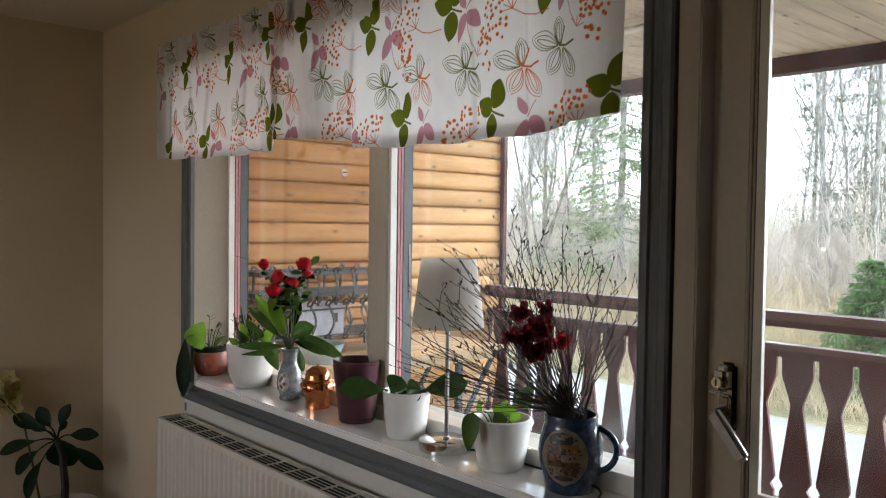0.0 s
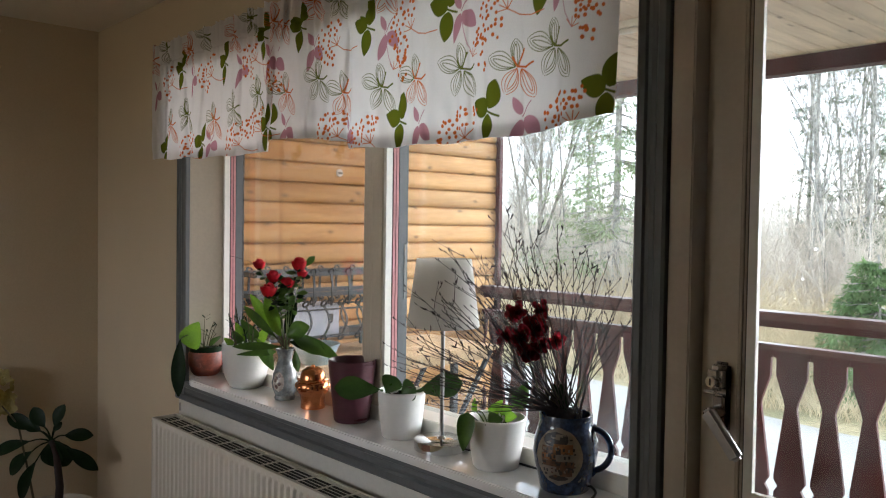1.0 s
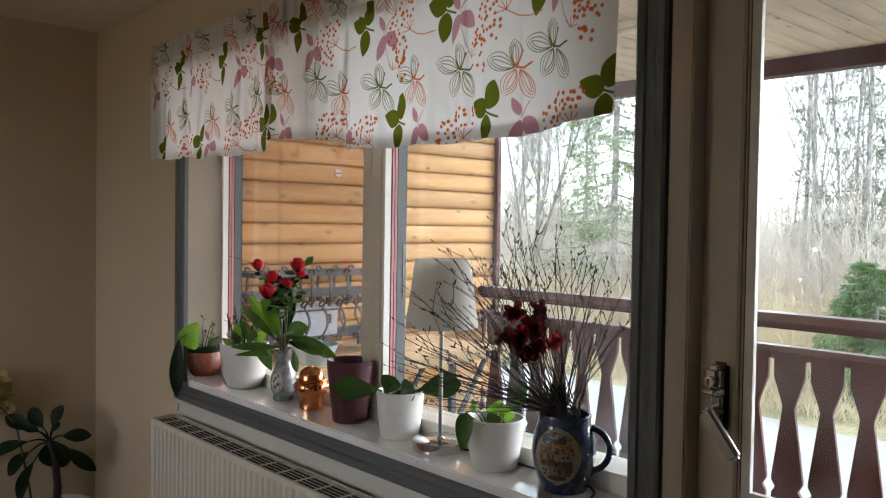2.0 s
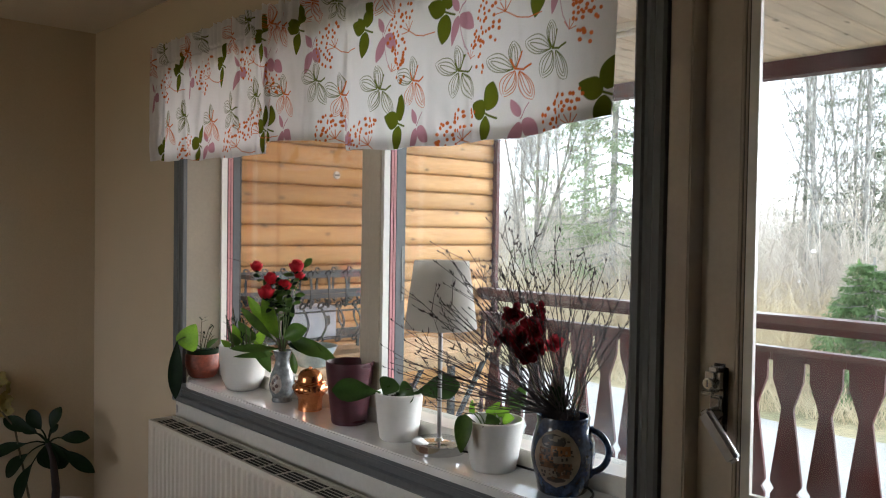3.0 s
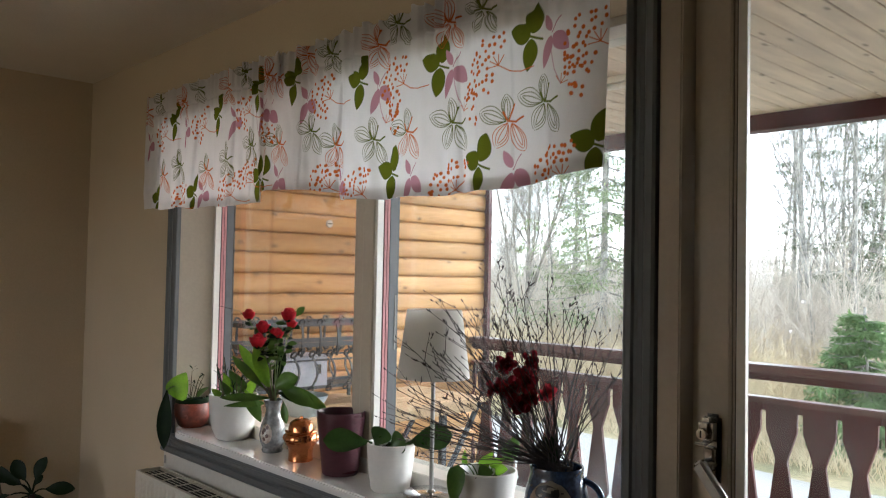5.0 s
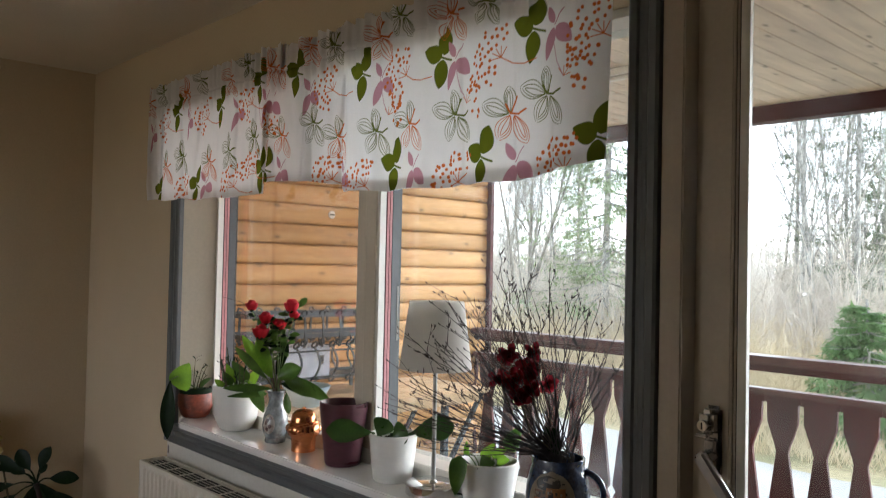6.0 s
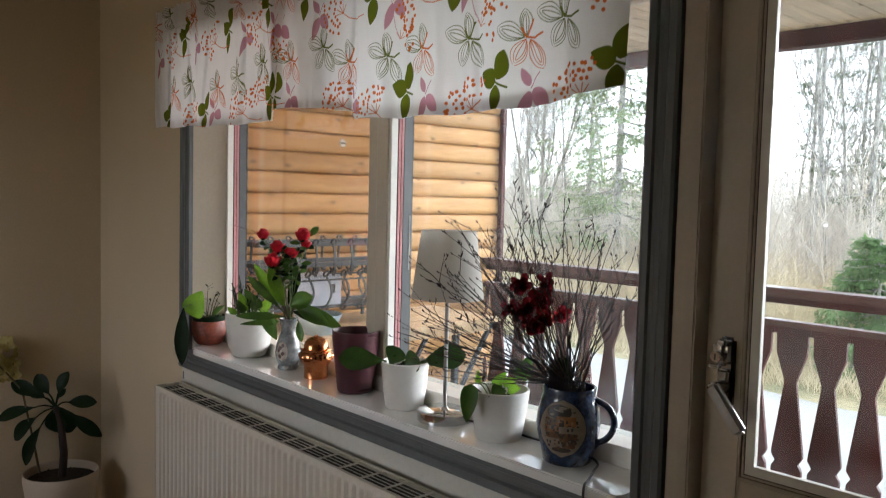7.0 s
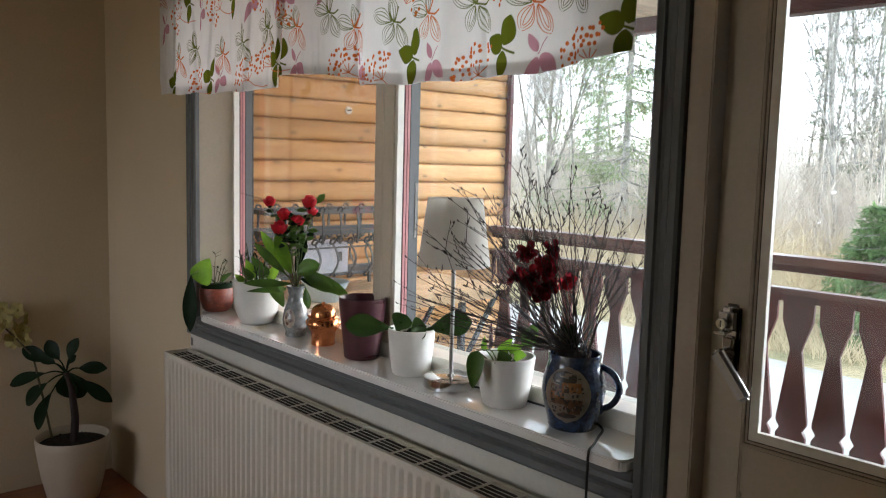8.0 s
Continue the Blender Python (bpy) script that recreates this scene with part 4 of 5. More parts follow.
def stalk(parent, mat, pts, r0, r1, name="stem", n=6):
    k = len(pts)
    return part(name, Shape().tube(pts, [r0 + (r1 - r0) * i / (k - 1) for i in range(k)], n), mat, parent, smooth=True)


def arc(a, b, lift, n=7):
    a, b = Vector(a), Vector(b)
    return [a.lerp(b, i / n) + Vector((0, 0, lift * math.sin(math.pi * i / n))) for i in range(n + 1)]


def pot_shape(r0, r1, h, wall_=0.005, lip=0.0, foot=0.004):
    return Shape().lathe([(0.001, 0.0), (r0 - foot, 0.0), (r0, foot), (r0 + (r1 - r0) * 0.35, h * 0.28), (r0 + (r1 - r0) * 0.8, h * 0.72), (r1, h * 0.96), (r1 + lip, h - 0.002), (r1 + lip - 0.002, h), (r1 - wall_, h),
                          (r1 - wall_ - 0.001, h - 0.004), (r0 - wall_ + (r1 - r0) * 0.5, h * 0.5), (r0 - wall_, 0.008), (0.001, 0.008)], 40)


def soil(parent, r, z):
    s = Shape()
    rr = random.Random(int(r * 1e4))
    s.lathe([(0.001, z + 0.004), (r * 0.5, z + 0.003), (r * 0.85, z - 0.001), (r, z - 0.004), (r, z - 0.02), (0.001, z - 0.02)], 24, wob=0.01)
    for _ in range(30):
        a, d = rr.uniform(0, 6.28), r * 0.9 * math.sqrt(rr.random())
        s.blob((d * math.cos(a), d * math.sin(a), z + 0.002), rr.uniform(0.003, 0.006), n=4)
    return part("soil", s, M_SOIL, parent, "dark crumbly soil", smooth=True)


PY = 0.056
RIGHT, AWAY, UP = Vector((0.67, 0.74, 0)), Vector((-0.74, 0.67, 0)), Vector((0, 0, 1))
# terracotta pot
terra = thing("potted_plant", "terracotta pot with a heart-leaved creeper on the sill", "potted plant", (-2.815, 0.05, SILL))
part("pot", Shape().lathe([(0.001, 0), (0.042, 0), (0.052, 0.010), (0.064, 0.045), (0.064, 0.08), (0.0575, 0.092), (0.05, 0.09), (0.05, 0.06), (0.001, 0.06)], 36), M_TERRA, terra, "worn terracotta pot", smooth=True)
part("collar", Shape().lathe([(0.0575, 0.084), (0.06, 0.09), (0.06, 0.106), (0.055, 0.108), (0.052, 0.09)], 36), M_LEAF_DARK, terra, "dark green inner pot rim", smooth=True)
soil(terra, 0.051, 0.098)
part("relief", Shape().blob((0.040, -0.041, 0.045), 0.011, (0.8, 0.8, 1.0), 8), M_TERRA, terra, smooth=True)
leaf_to(terra, M_LEAF_BRIGHT, (0.004, -0.07, 0.108), (0.036, -0.05, 0.2), 0.095, 0.4, heart=True)
stalk(terra, M_STEM_GREEN, arc((0, 0, 0.1), (0.004, -0.07, 0.108), 0.02), 0.003, 0.002)
stalk(terra, M_STEM_GREEN, arc((0, -0.02, 0.1), (0.010, -0.105, 0.142), 0.03), 0.0022, 0.0018)
leaf_to(terra, M_LEAF_DARK, (0.010, -0.105, 0.142), (0.014, -0.113, -0.06), 0.058, 0.1, name="hanging_leaf")
leaf(terra, M_LEAF, (0.02, 0.01, 0.105), (0.5, 0.1, 0.7), 0.075, 0.04, bend=0.5)
leaf(terra, M_LEAF_DARK, (0.0, 0.02, 0.10), (0.6, -0.3, 0.3), 0.07, 0.045, bend=0.6)
r = random.Random(5)
for i in range(5):
    a = r.uniform(0, 6.28)
    top = Vector((0.03 * math.cos(a) + 0.02, 0.02 * math.sin(a) + 0.01, r.uniform(0.15, 0.24)))
    stalk(terra, M_STEM, arc((0.01 * math.cos(a), 0.01 * math.sin(a), 0.1), top, 0.01), 0.0018, 0.0008)
    for _ in range(3):
        t = r.uniform(0.4, 1)
        leaf(terra, M_LEAF_DARK, Vector((0, 0, 0.1)).lerp(top, t), (r.uniform(-1, 1), r.uniform(-1, 1), 0.7), 0.03, 0.007)

# white pot with shoots and cactus-like stems
white1 = thing("potted_plant", "matt white pot with creeping green shoots on the sill", "potted plant", (-2.52, PY, SILL), group="white pots on the sill")
part("pot", Shape().lathe([(0.001, 0), (0.046, 0), (0.056, 0.006), (0.072, 0.04), (0.080, 0.09), (0.083, 0.152), (0.081, 0.154), (0.078, 0.152), (0.072, 0.09), (0.06, 0.04), (0.001, 0.03)], 44), M_WHITE, white1, smooth=True)
soil(white1, 0.073, 0.132)
for b_, e_, w_, m_ in (((0.095, 0.005, 0.165), (0.13, 0.03, 0.075), 0.062, M_LEAF), ((0.125, 0.045, 0.132), (0.082, -0.075, 0.13), 0.03, M_LEAF), ((0.015, -0.015, 0.163), (0.012, -0.047, 0.225), 0.045, M_LEAF_BRIGHT),
                       ((0.035, 0.022, 0.165), (0.022, -0.031, 0.235), 0.055, M_LEAF), ((0.01, -0.024, 0.155), (0.009, -0.056, 0.20), 0.04, M_LEAF), ((0.03, 0.03, 0.15), (0.06, 0.055, 0.21), 0.05, M_LEAF_BRIGHT), ((0.0, -0.05, 0.15), (-0.005, -0.08, 0.175), 0.03, M_LEAF_BRIGHT)):
    leaf_to(white1, m_, b_, e_, w_ * 0.8, 0.3, heart=True)
    stalk(white1, M_STEM_GREEN, arc((b_[0] * 0.2, b_[1] * 0.2, 0.13), b_, 0.025), 0.002, 0.0014)
for i in range(22):
    a = r.uniform(0, 6.28)
    base = Vector((0.045 * math.cos(a), 0.045 * math.sin(a), 0.13))
    top = base + Vector((r.uniform(-0.03, 0.03) - 0.02, r.uniform(-0.02, 0.02), r.uniform(0.04, 0.15)))
    stalk(white1, M_STEM if i % 2 else M_LEAF_DARK, arc(base, top, 0.008), 0.0035 if i < 4 else 0.0016, 0.0012)
    for _ in range(4):
        leaf(white1, M_LEAF_DARK, base.lerp(top, r.uniform(0.3, 1)), (r.uniform(-1, 1), r.uniform(-1, 1), 0.8), 0.024, 0.006)

# rose vase
vase = thing("vase", "blue-grey glazed vase with a brown flower print", "vase", (-2.262, PY, SILL))
vp = [(0.001, 0), (0.032, 0), (0.034, 0.006), (0.031, 0.014), (0.040, 0.035), (0.043, 0.055), (0.038, 0.085), (0.026, 0.115), (0.022, 0.135), (0.027, 0.155), (0.032, 0.165), (0.030, 0.166), (0.020, 0.14), (0.001, 0.13)]
part("body", Shape().lathe(vp, 36), M_VASE, vase, smooth=True)

def on_lathe(prof, z, a, off):
    for (r0_, z0_), (r1_, z1_) in zip(prof[1:], prof[2:]):
        if z0_ <= z <= z1_ and z1_ > z0_:
            rr_ = r0_ + (r1_ - r0_) * (z - z0_) / (z1_ - z0_)
            return Vector(((rr_ + off) * math.cos(a), (rr_ + off) * math.sin(a), z))
    return Vector((0, 0, z))


def patch(prof, zc, ac, hz, ha, off, n=10, shape=None):
    """A printed patch that lies on a turned body; shape(u, v) tells what is inside."""
    s = Shape()
    idx = {}
    for j in range(n + 1):
        for i in range(n + 1):
            u, v = -1 + 2 * i / n, -1 + 2 * j / n
            q = math.sqrt(max(1e-6, 1 - v * v * 0.999)) if shape == "oval" else 1
            idx[i, j] = len(s.v)
            s.v.append(tuple(on_lathe(prof, zc + v * hz, ac + u * ha * q, off)))
    for j in range(n):
        for i in range(n):
            s.f.append((idx[i, j], idx[i + 1, j], idx[i + 1, j + 1], idx[i, j + 1]))
    return s


FACE_A = math.atan2(-1.33 - 0.06, 0 + 2.285)
part("oval_print", patch(vp, 0.062, FACE_A - 0.55, 0.032, 0.5, 0.0012, shape="oval"), M_VASE_WHITE, vase, smooth=True)
for dz, da in ((0.012, -0.1), (-0.006, 0.12), (-0.016, -0.12), (0.004, -0.22), (0.02, 0.1)):
    part("flower_print", patch(vp, 0.062 + dz, FACE_A - 0.55 + da, 0.007, 0.13, 0.002, 5, "oval"), M_VASE_PRINT, vase, smooth=True)

roses = thing("rose_bouquet", "red roses with dark green leaves in the vase", "flowers", (-2.262, PY, SILL + 0.14))


def rose(parent, at, rad, seed):
    rr = random.Random(seed)
    f = part("rose", Shape().blob(at, rad * 0.66, (1, 1, 1.1), 8, 0.3, seed), M_ROSE, parent, "red rose bloom", smooth=True)
    for ring, (cnt, op, hh) in enumerate(((3, 0.3, 1.05), (5, 0.75, 1.0), (6, 1.25, 0.85))):
        for i in range(cnt):
            a = 2 * math.pi * i / cnt + ring * 0.6 + rr.uniform(-0.2, 0.2)
            out = Vector((math.cos(a), math.sin(a), 0))
            base = Vector(at) + out * rad * 0.25 * (ring + 1) * 0.6 - Vector((0, 0, rad * 0.7))
            part("petal", blade(Shape(), base, out * op + Vector((0, 0, 1)), -out, rad * (1.35 * hh), rad * 1.45, -0.9, 0.6, 5), M_ROSE, f, smooth=True)
    part("sepal", Shape().lathe([(0.001, -rad * 0.95), (rad * 0.35, -rad * 0.75), (rad * 0.45, -rad * 0.55), (0.001, -rad * 0.5)], 10, at=at), M_LEAF_DARK, f, smooth=True)


for i, (x, dy, z, rd) in enumerate(((-0.044, -0.072, 0.30, 0.019), (0.022, 0.036, 0.30, 0.024), (0.028, 0.045, 0.269, 0.017), (-0.02, -0.033, 0.26, 0.022), (-0.02, -0.05, 0.217, 0.026), (0.01, 0.005, 0.239, 0.018), (-0.002, -0.004, 0.245, 0.013))):
    top = Vector((x, dy, z))
    base = Vector((0.004 * i - 0.012, 0.003 * (i % 3), 0.0))
    pts = [base, base.lerp(top, 0.35) + Vector((0, 0, 0.05)), base.lerp(top, 0.7) + Vector((0, 0, 0.03)), top - Vector((0, 0, rd))]
    stalk(roses, M_STEM_GREEN, pts, 0.0022, 0.0015)
    rose(roses, top, rd * 1.22, 11 + i)
    for j in range(14):
        t = r.uniform(0.4, 0.98)
        p0 = base.lerp(top, t) + Vector((0, 0, 0.03 * math.sin(t * 3.1)))
        leaf(roses, M_LEAF if j % 3 else M_LEAF_DARK, p0, (r.uniform(-1, 1), r.uniform(-1, 0.6), r.uniform(-0.2, 0.5)), r.uniform(0.022, 0.036), r.uniform(0.014, 0.022), up=(0.5, -0.6, 0.6), bend=0.5)
leaf_to(roses, M_LEAF, (0.035, 0.055, 0.295), (0.05, 0.075, 0.325), 0.024)
stalk(roses, M_TWIG, [(0, 0, 0.02), (-0.03, -0.05, 0.26), (-0.06, -0.10, 0.31), (-0.09, -0.15, 0.325)], 0.0014, 0.0008, "twig")
# the long leaves of a houseplant that shares the vase
for u0, z0_, u1, z1_, w_, m_, bd, dep in ((-0.020, 0.066, -0.112, 0.195, 0.036, M_LEAF_BRIGHT, 0.25, 0.0), (-0.012, 0.066, -0.060, 0.192, 0.044, M_LEAF_BRIGHT, 0.25, -0.02), (-0.030, 0.062, -0.130, 0.160, 0.030, M_LEAF, 0.4, -0.015), (-0.008, 0.032, -0.155, 0.036, 0.027, M_LEAF, 0.2, -0.045),
                                         (0.006, 0.066, 0.078, 0.100, 0.060, M_LEAF, 0.5, -0.02), (0.022, 0.078, 0.172, -0.002, 0.042, M_LEAF, 0.5, -0.01), (0.024, 0.066, 0.132, 0.016, 0.046, M_LEAF, 0.6, -0.035), (0.016, 0.048, 0.125, 0.028, 0.040, M_LEAF_DARK, 0.3, -0.02),
                                         (0.034, 0.020, 0.046, -0.045, 0.026, M_LEAF, 0.2, -0.02), (-0.004, 0.07, 0.030, 0.170, 0.032, M_LEAF_DARK, 0.2, 0.02)):
    b_ = RIGHT * u0 + UP * z0_ + AWAY * dep * 0.4
    e_ = RIGHT * u1 + UP * z1_ + AWAY * dep
    stalk(roses, M_STEM, [(0, 0, 0.0), b_ * 0.5 + UP * 0.012, b_], 0.0034, 0.0022)
    leaf_to(roses, m_, b_, e_, w_, bd, 0.35)

# copper figure
copper = Shape()
copper.lathe([(0.001, 0), (0.034, 0), (0.036, 0.002), (0.0355, 0.02), (0.037, 0.042), (0.039, 0.048), (0.046, 0.056), (0.050, 0.068), (0.0495, 0.080), (0.044, 0.092), (0.038, 0.098), (0.0375, 0.104), (0.036, 0.116), (0.030, 0.128), (0.019, 0.136), (0.008, 0.139), (0.001, 0.140)], 36)
for i in range(8):
    a = 2 * math.pi * i / 8
    copper.blob((0.038 * math.cos(a), 0.038 * math.sin(a), 0.074), 0.0165, (1, 1, 1.0), 10)
copper.blob((0, 0, 0.140), 0.006, n=6)
copper.tube([(0.046 * math.cos(a / 10), 0.046 * math.sin(a / 10), 0.095 + 0.004 * math.sin(a / 3)) for a in range(63)], 0.0022, 6)
cop = part("copper_figure", copper, M_COPPER, None, smooth=True, at=pose(-2.098, PY, SILL) @ Matrix.Diagonal((1.04, 1.04, 0.93, 1)))
tagged(cop, "small polished copper jar-shaped figure on the sill", "ornament")

# plum pot
plum = thing("flower_pot", "tall plum-coloured glazed flower pot, empty", "flower pot", (-1.892, PY, SILL))
rings = [(0.052 + 0.0165 * k / 20 + 0.0006 * (k % 2), 0.006 + 0.148 * k / 20) for k in range(21)]
part("pot", Shape().lathe([(0.001, 0), (0.049, 0), (0.052, 0.004)] + rings + [(0.0695, 0.158), (0.070, 0.178), (0.067, 0.180), (0.064, 0.176), (0.055, 0.06), (0.001, 0.05)], 44), M_PURPLE, plum, smooth=True)
soil(plum, 0.058, 0.10)

# white pot with orchid leaves
orchid = thing("potted_plant", "white pot with broad orchid leaves on the sill", "potted plant", (-1.665, PY, SILL), group="white pots on the sill")
part("pot", pot_shape(0.052, 0.065, 0.126, 0.005, 0.0), M_WHITE, orchid, smooth=True)
soil(orchid, 0.054, 0.105)
for b_, e_, w_, bd in (((-0.03, -0.04, 0.124), (-0.085, -0.155, 0.138), 0.064, 0.35), ((-0.012, -0.045, 0.118), (-0.002, -0.02, 0.162), 0.062, 0.5), ((0.02, -0.02, 0.118), (0.055, 0.0, 0.140), 0.062, 0.6), ((0.035, 0.02, 0.124), (0.118, 0.108, 0.150), 0.070, 0.3)):
    leaf_to(orchid, M_LEAF_ORCHID, b_, e_, w_, bd, 0.3, wide=1.75)
stalk(orchid, M_LEAF_DARK, [(0, 0, 0.1), (0, -0.005, 0.125)], 0.008, 0.006, "crown")

# lamp
lamp = thing("table_lamp", "table lamp with chrome foot and plain pale cloth shade", "lamp", (-1.503, PY, SILL))
part("foot", Shape().lathe([(0.001, 0), (0.068, 0), (0.0705, 0.002), (0.0705, 0.025), (0.068, 0.027), (0.012, 0.028), (0.007, 0.034), (0.001, 0.034)], 56), M_CHROME, lamp, "polished chrome foot", smooth=True)
part("pole", Shape().lathe([(0.0055, 0.022), (0.0055, 0.37)], 16, closed=True), M_STEEL, lamp, smooth=True)
part("shade", Shape().lathe([(0.0925, 0.316), (0.093, 0.318), (0.0705, 0.485), (0.07, 0.488), (0.0685, 0.488), (0.0695, 0.483), (0.0915, 0.318), (0.0925, 0.316)], 56), M_SHADE, lamp, "pale grey-white cloth shade", smooth=True)
part("shade_carrier", Shape().tube([(-0.065, 0, 0.47), (0.065, 0, 0.47)], 0.0015, 5).tube([(0, -0.065, 0.47), (0, 0.065, 0.47)], 0.0015, 5).tube([(0, 0, 0.37), (0, 0, 0.47)], 0.0015, 5), M_STEEL, lamp)
part("bulb", Shape().blob((0, 0, 0.41), 0.028, (1, 1, 1.3), 10), M_WHITE, lamp, smooth=True)
part("socket", Shape().lathe([(0.012, 0.345), (0.013, 0.385)], 14, closed=True), M_WHITE, lamp, smooth=True)
cord = [(0.06, 0.03, 0.006), (0.12, 0.05, 0.0035), (0.25, 0.053, 0.003), (0.40, 0.056, 0.003), (0.462, 0.03, 0.003), (0.49, -0.02, 0.003), (0.515, -0.07, 0.0032), (0.527, -0.099, 0.0028), (0.530, -0.1065, -0.010), (0.531, -0.108, -0.035), (0.529, -0.106, -0.12), (0.523, -0.1, -0.3), (0.52, -0.09, -0.6), (0.52, -0.085, -0.908)]
cv = []
for i in range(len(cord) - 1):
    a0, a1, a2, a3 = (Vector(cord[min(max(k, 0), len(cord) - 1)]) for k in (i - 1, i, i + 1, i + 2))
    for k in range(6):
        t = k / 6
        cv.append(0.5 * (2 * a1 + (a2 - a0) * t + (2 * a0 - 5 * a1 + 4 * a2 - a3) * t * t + (3 * a1 - a0 - 3 * a2 + a3) * t ** 3))
cv.append(Vector(cord[-1]))
part("cord", Shape().tube(cv, 0.0028, 7), M_CORD, lamp, "black cord hanging down from the sill", smooth=True)

# third white pot
white3 = thing("potted_plant", "white pot with a young creeping plant on the sill", "potted plant", (-1.31, PY, SILL), group="white pots on the sill")
part("pot", pot_shape(0.054, 0.0715, 0.12, 0.005, 0.0), M_WHITE, white3, smooth=True)
soil(white3, 0.064, 0.092)
for b_, e_, w_, m_ in (((-0.007, -0.09, 0.141), (-0.003, -0.106, 0.058), 0.042, M_LEAF), ((0.011, -0.003, 0.132), (0.045, 0.009, 0.15), 0.022, M_LEAF_BRIGHT), ((-0.004, -0.017, 0.124), (0.026, -0.01, 0.163), 0.026, M_LEAF_BRIGHT), ((0.04, 0.024, 0.145), (0.068, 0.03, 0.205), 0.04, M_LEAF), ((0.0, -0.03, 0.115), (0.03, -0.012, 0.12), 0.034, M_LEAF),
                       ((0.021, 0.006, 0.122), (0.051, 0.014, 0.127), 0.028, M_LEAF_BRIGHT), ((-0.03, -0.045, 0.13), (-0.025, -0.05, 0.165), 0.014, M_LEAF_BRIGHT)):
    stalk(white3, M_STEM_GREEN, arc((b_[0] * 0.3, b_[1] * 0.3, 0.09), b_, 0.02), 0.0018, 0.0013)
    leaf_to(white3, m_, b_, e_, w_, 0.4, heart=True)
stalk(white3, M_TWIG, [(-0.06, -0.03, 0.118), (-0.01, -0.05, 0.113), (0.02, -0.062, 0.11), (0.03, -0.067, 0.116)], 0.0018, 0.0012, "twig")

# jug with birch twigs
JX = -1.101
jug = thing("jug", "cobalt blue sponged stoneware jug with a picture of houses", "jug", (JX, PY, SILL))
jp = [(0.001, 0), (0.050, 0), (0.054, 0.004), (0.059, 0.03), (0.068, 0.065), (0.0705, 0.085), (0.068, 0.11), (0.060, 0.14), (0.057, 0.15), (0.059, 0.164), (0.058, 0.167), (0.054, 0.166), (0.052, 0.15), (0.062, 0.10), (0.05, 0.02), (0.001, 0.012)]
part("body", Shape().lathe(jp, 52), M_JUG, jug, smooth=True)
hd = Vector((0.86, 0.5, 0)).normalized()
hp = []
for i in range(17):
    a = -1.35 + 2.7 * i / 16
    hp.append(hd * (0.056 + 0.043 * math.cos(a)) + Vector((0, 0, 0.092 + 0.046 * math.sin(a))))
hp = [hd * 0.056 + Vector((0, 0, 0.036))] + hp + [hd * 0.058 + Vector((0, 0, 0.142))]
part("handle", Shape().tube(hp, 0.0072, 10), M_JUG, jug, smooth=True)
JA = math.atan2(-1.33 - PY, -JX) - 0.22
med = part("picture", patch(jp, 0.085, JA, 0.062, 0.78, 0.0008, 14, "oval"), M_PIC_CREAM, jug, "cream oval picture of old houses", smooth=True)
M_PIC_OCHRE = material("ochre_print", (0.36, 0.15, 0.05), 0.3, vary=0.25, scale=60)
pr_ = random.Random(8)
for zc, da, hz, ha, mt, shp in ((0.122, -0.10, 0.016, 0.42, M_PIC_DARK, "oval"), (0.128, 0.02, 0.006, 0.30, M_PIC_CREAM, "oval"), (0.100, -0.28, 0.008, 0.26, M_PIC_BROWN, None), (0.104, 0.16, 0.010, 0.30, M_PIC_OCHRE, None),
                                (0.085, -0.30, 0.008, 0.24, M_PIC_OCHRE, None), (0.088, 0.28, 0.010, 0.20, M_PIC_CREAM, None), (0.072, 0.0, 0.006, 0.5, M_PIC_BROWN, None), (0.058, -0.28, 0.010, 0.24, M_PIC_CREAM, None),
                                (0.058, 0.26, 0.013, 0.20, M_PIC_BROWN, None), (0.074, 0.26, 0.005, 0.26, M_PIC_DARK, "oval"), (0.040, 0.0, 0.006, 0.34, M_PIC_DARK, "oval"), (0.094, 0.0, 0.0015, 0.55, M_PIC_DARK, None), (0.066, 0.0, 0.0015, 0.55, M_PIC_DARK, None)):
    part("print", patch(jp, zc, JA + da, hz, ha, 0.0014 + pr_.random() * 0.0003, 6, shp), mt, med, smooth=True)
for row, z0_ in enumerate((0.058, 0.086, 0.103)):
    for i in range(8):
        u = -0.48 + i * 0.135 + pr_.uniform(-0.02, 0.02)
        part("print", patch(jp, z0_ + pr_.uniform(-0.002, 0.002), JA + u, 0.0032, 0.03, 0.0022, 2), (M_PIC_DARK, M_PIC_DARK, M_PIC_CREAM)[(i + row) % 3], med, smooth=True)
for i in range(40):
    u, v = pr_.uniform(-0.6, 0.6), pr_.uniform(-0.85, 0.85)
    if u * u / 0.45 + v * v < 0.85:
        part("print", patch(jp, 0.085 + v * 0.058, JA + u, pr_.uniform(0.001, 0.004), pr_.uniform(0.02, 0.09), 0.0025 + 0.00002 * i, 3, "oval" if i % 2 else None), (M_PIC_DARK, M_PIC_BROWN, M_PIC_DARK, M_PIC_CREAM)[i % 4], med, smooth=True)

twigs = thing("birch_twigs", "spray of bare dark birch twigs standing in the jug", "twigs", (JX, PY, SILL + 0.03))
r = random.Random(21)


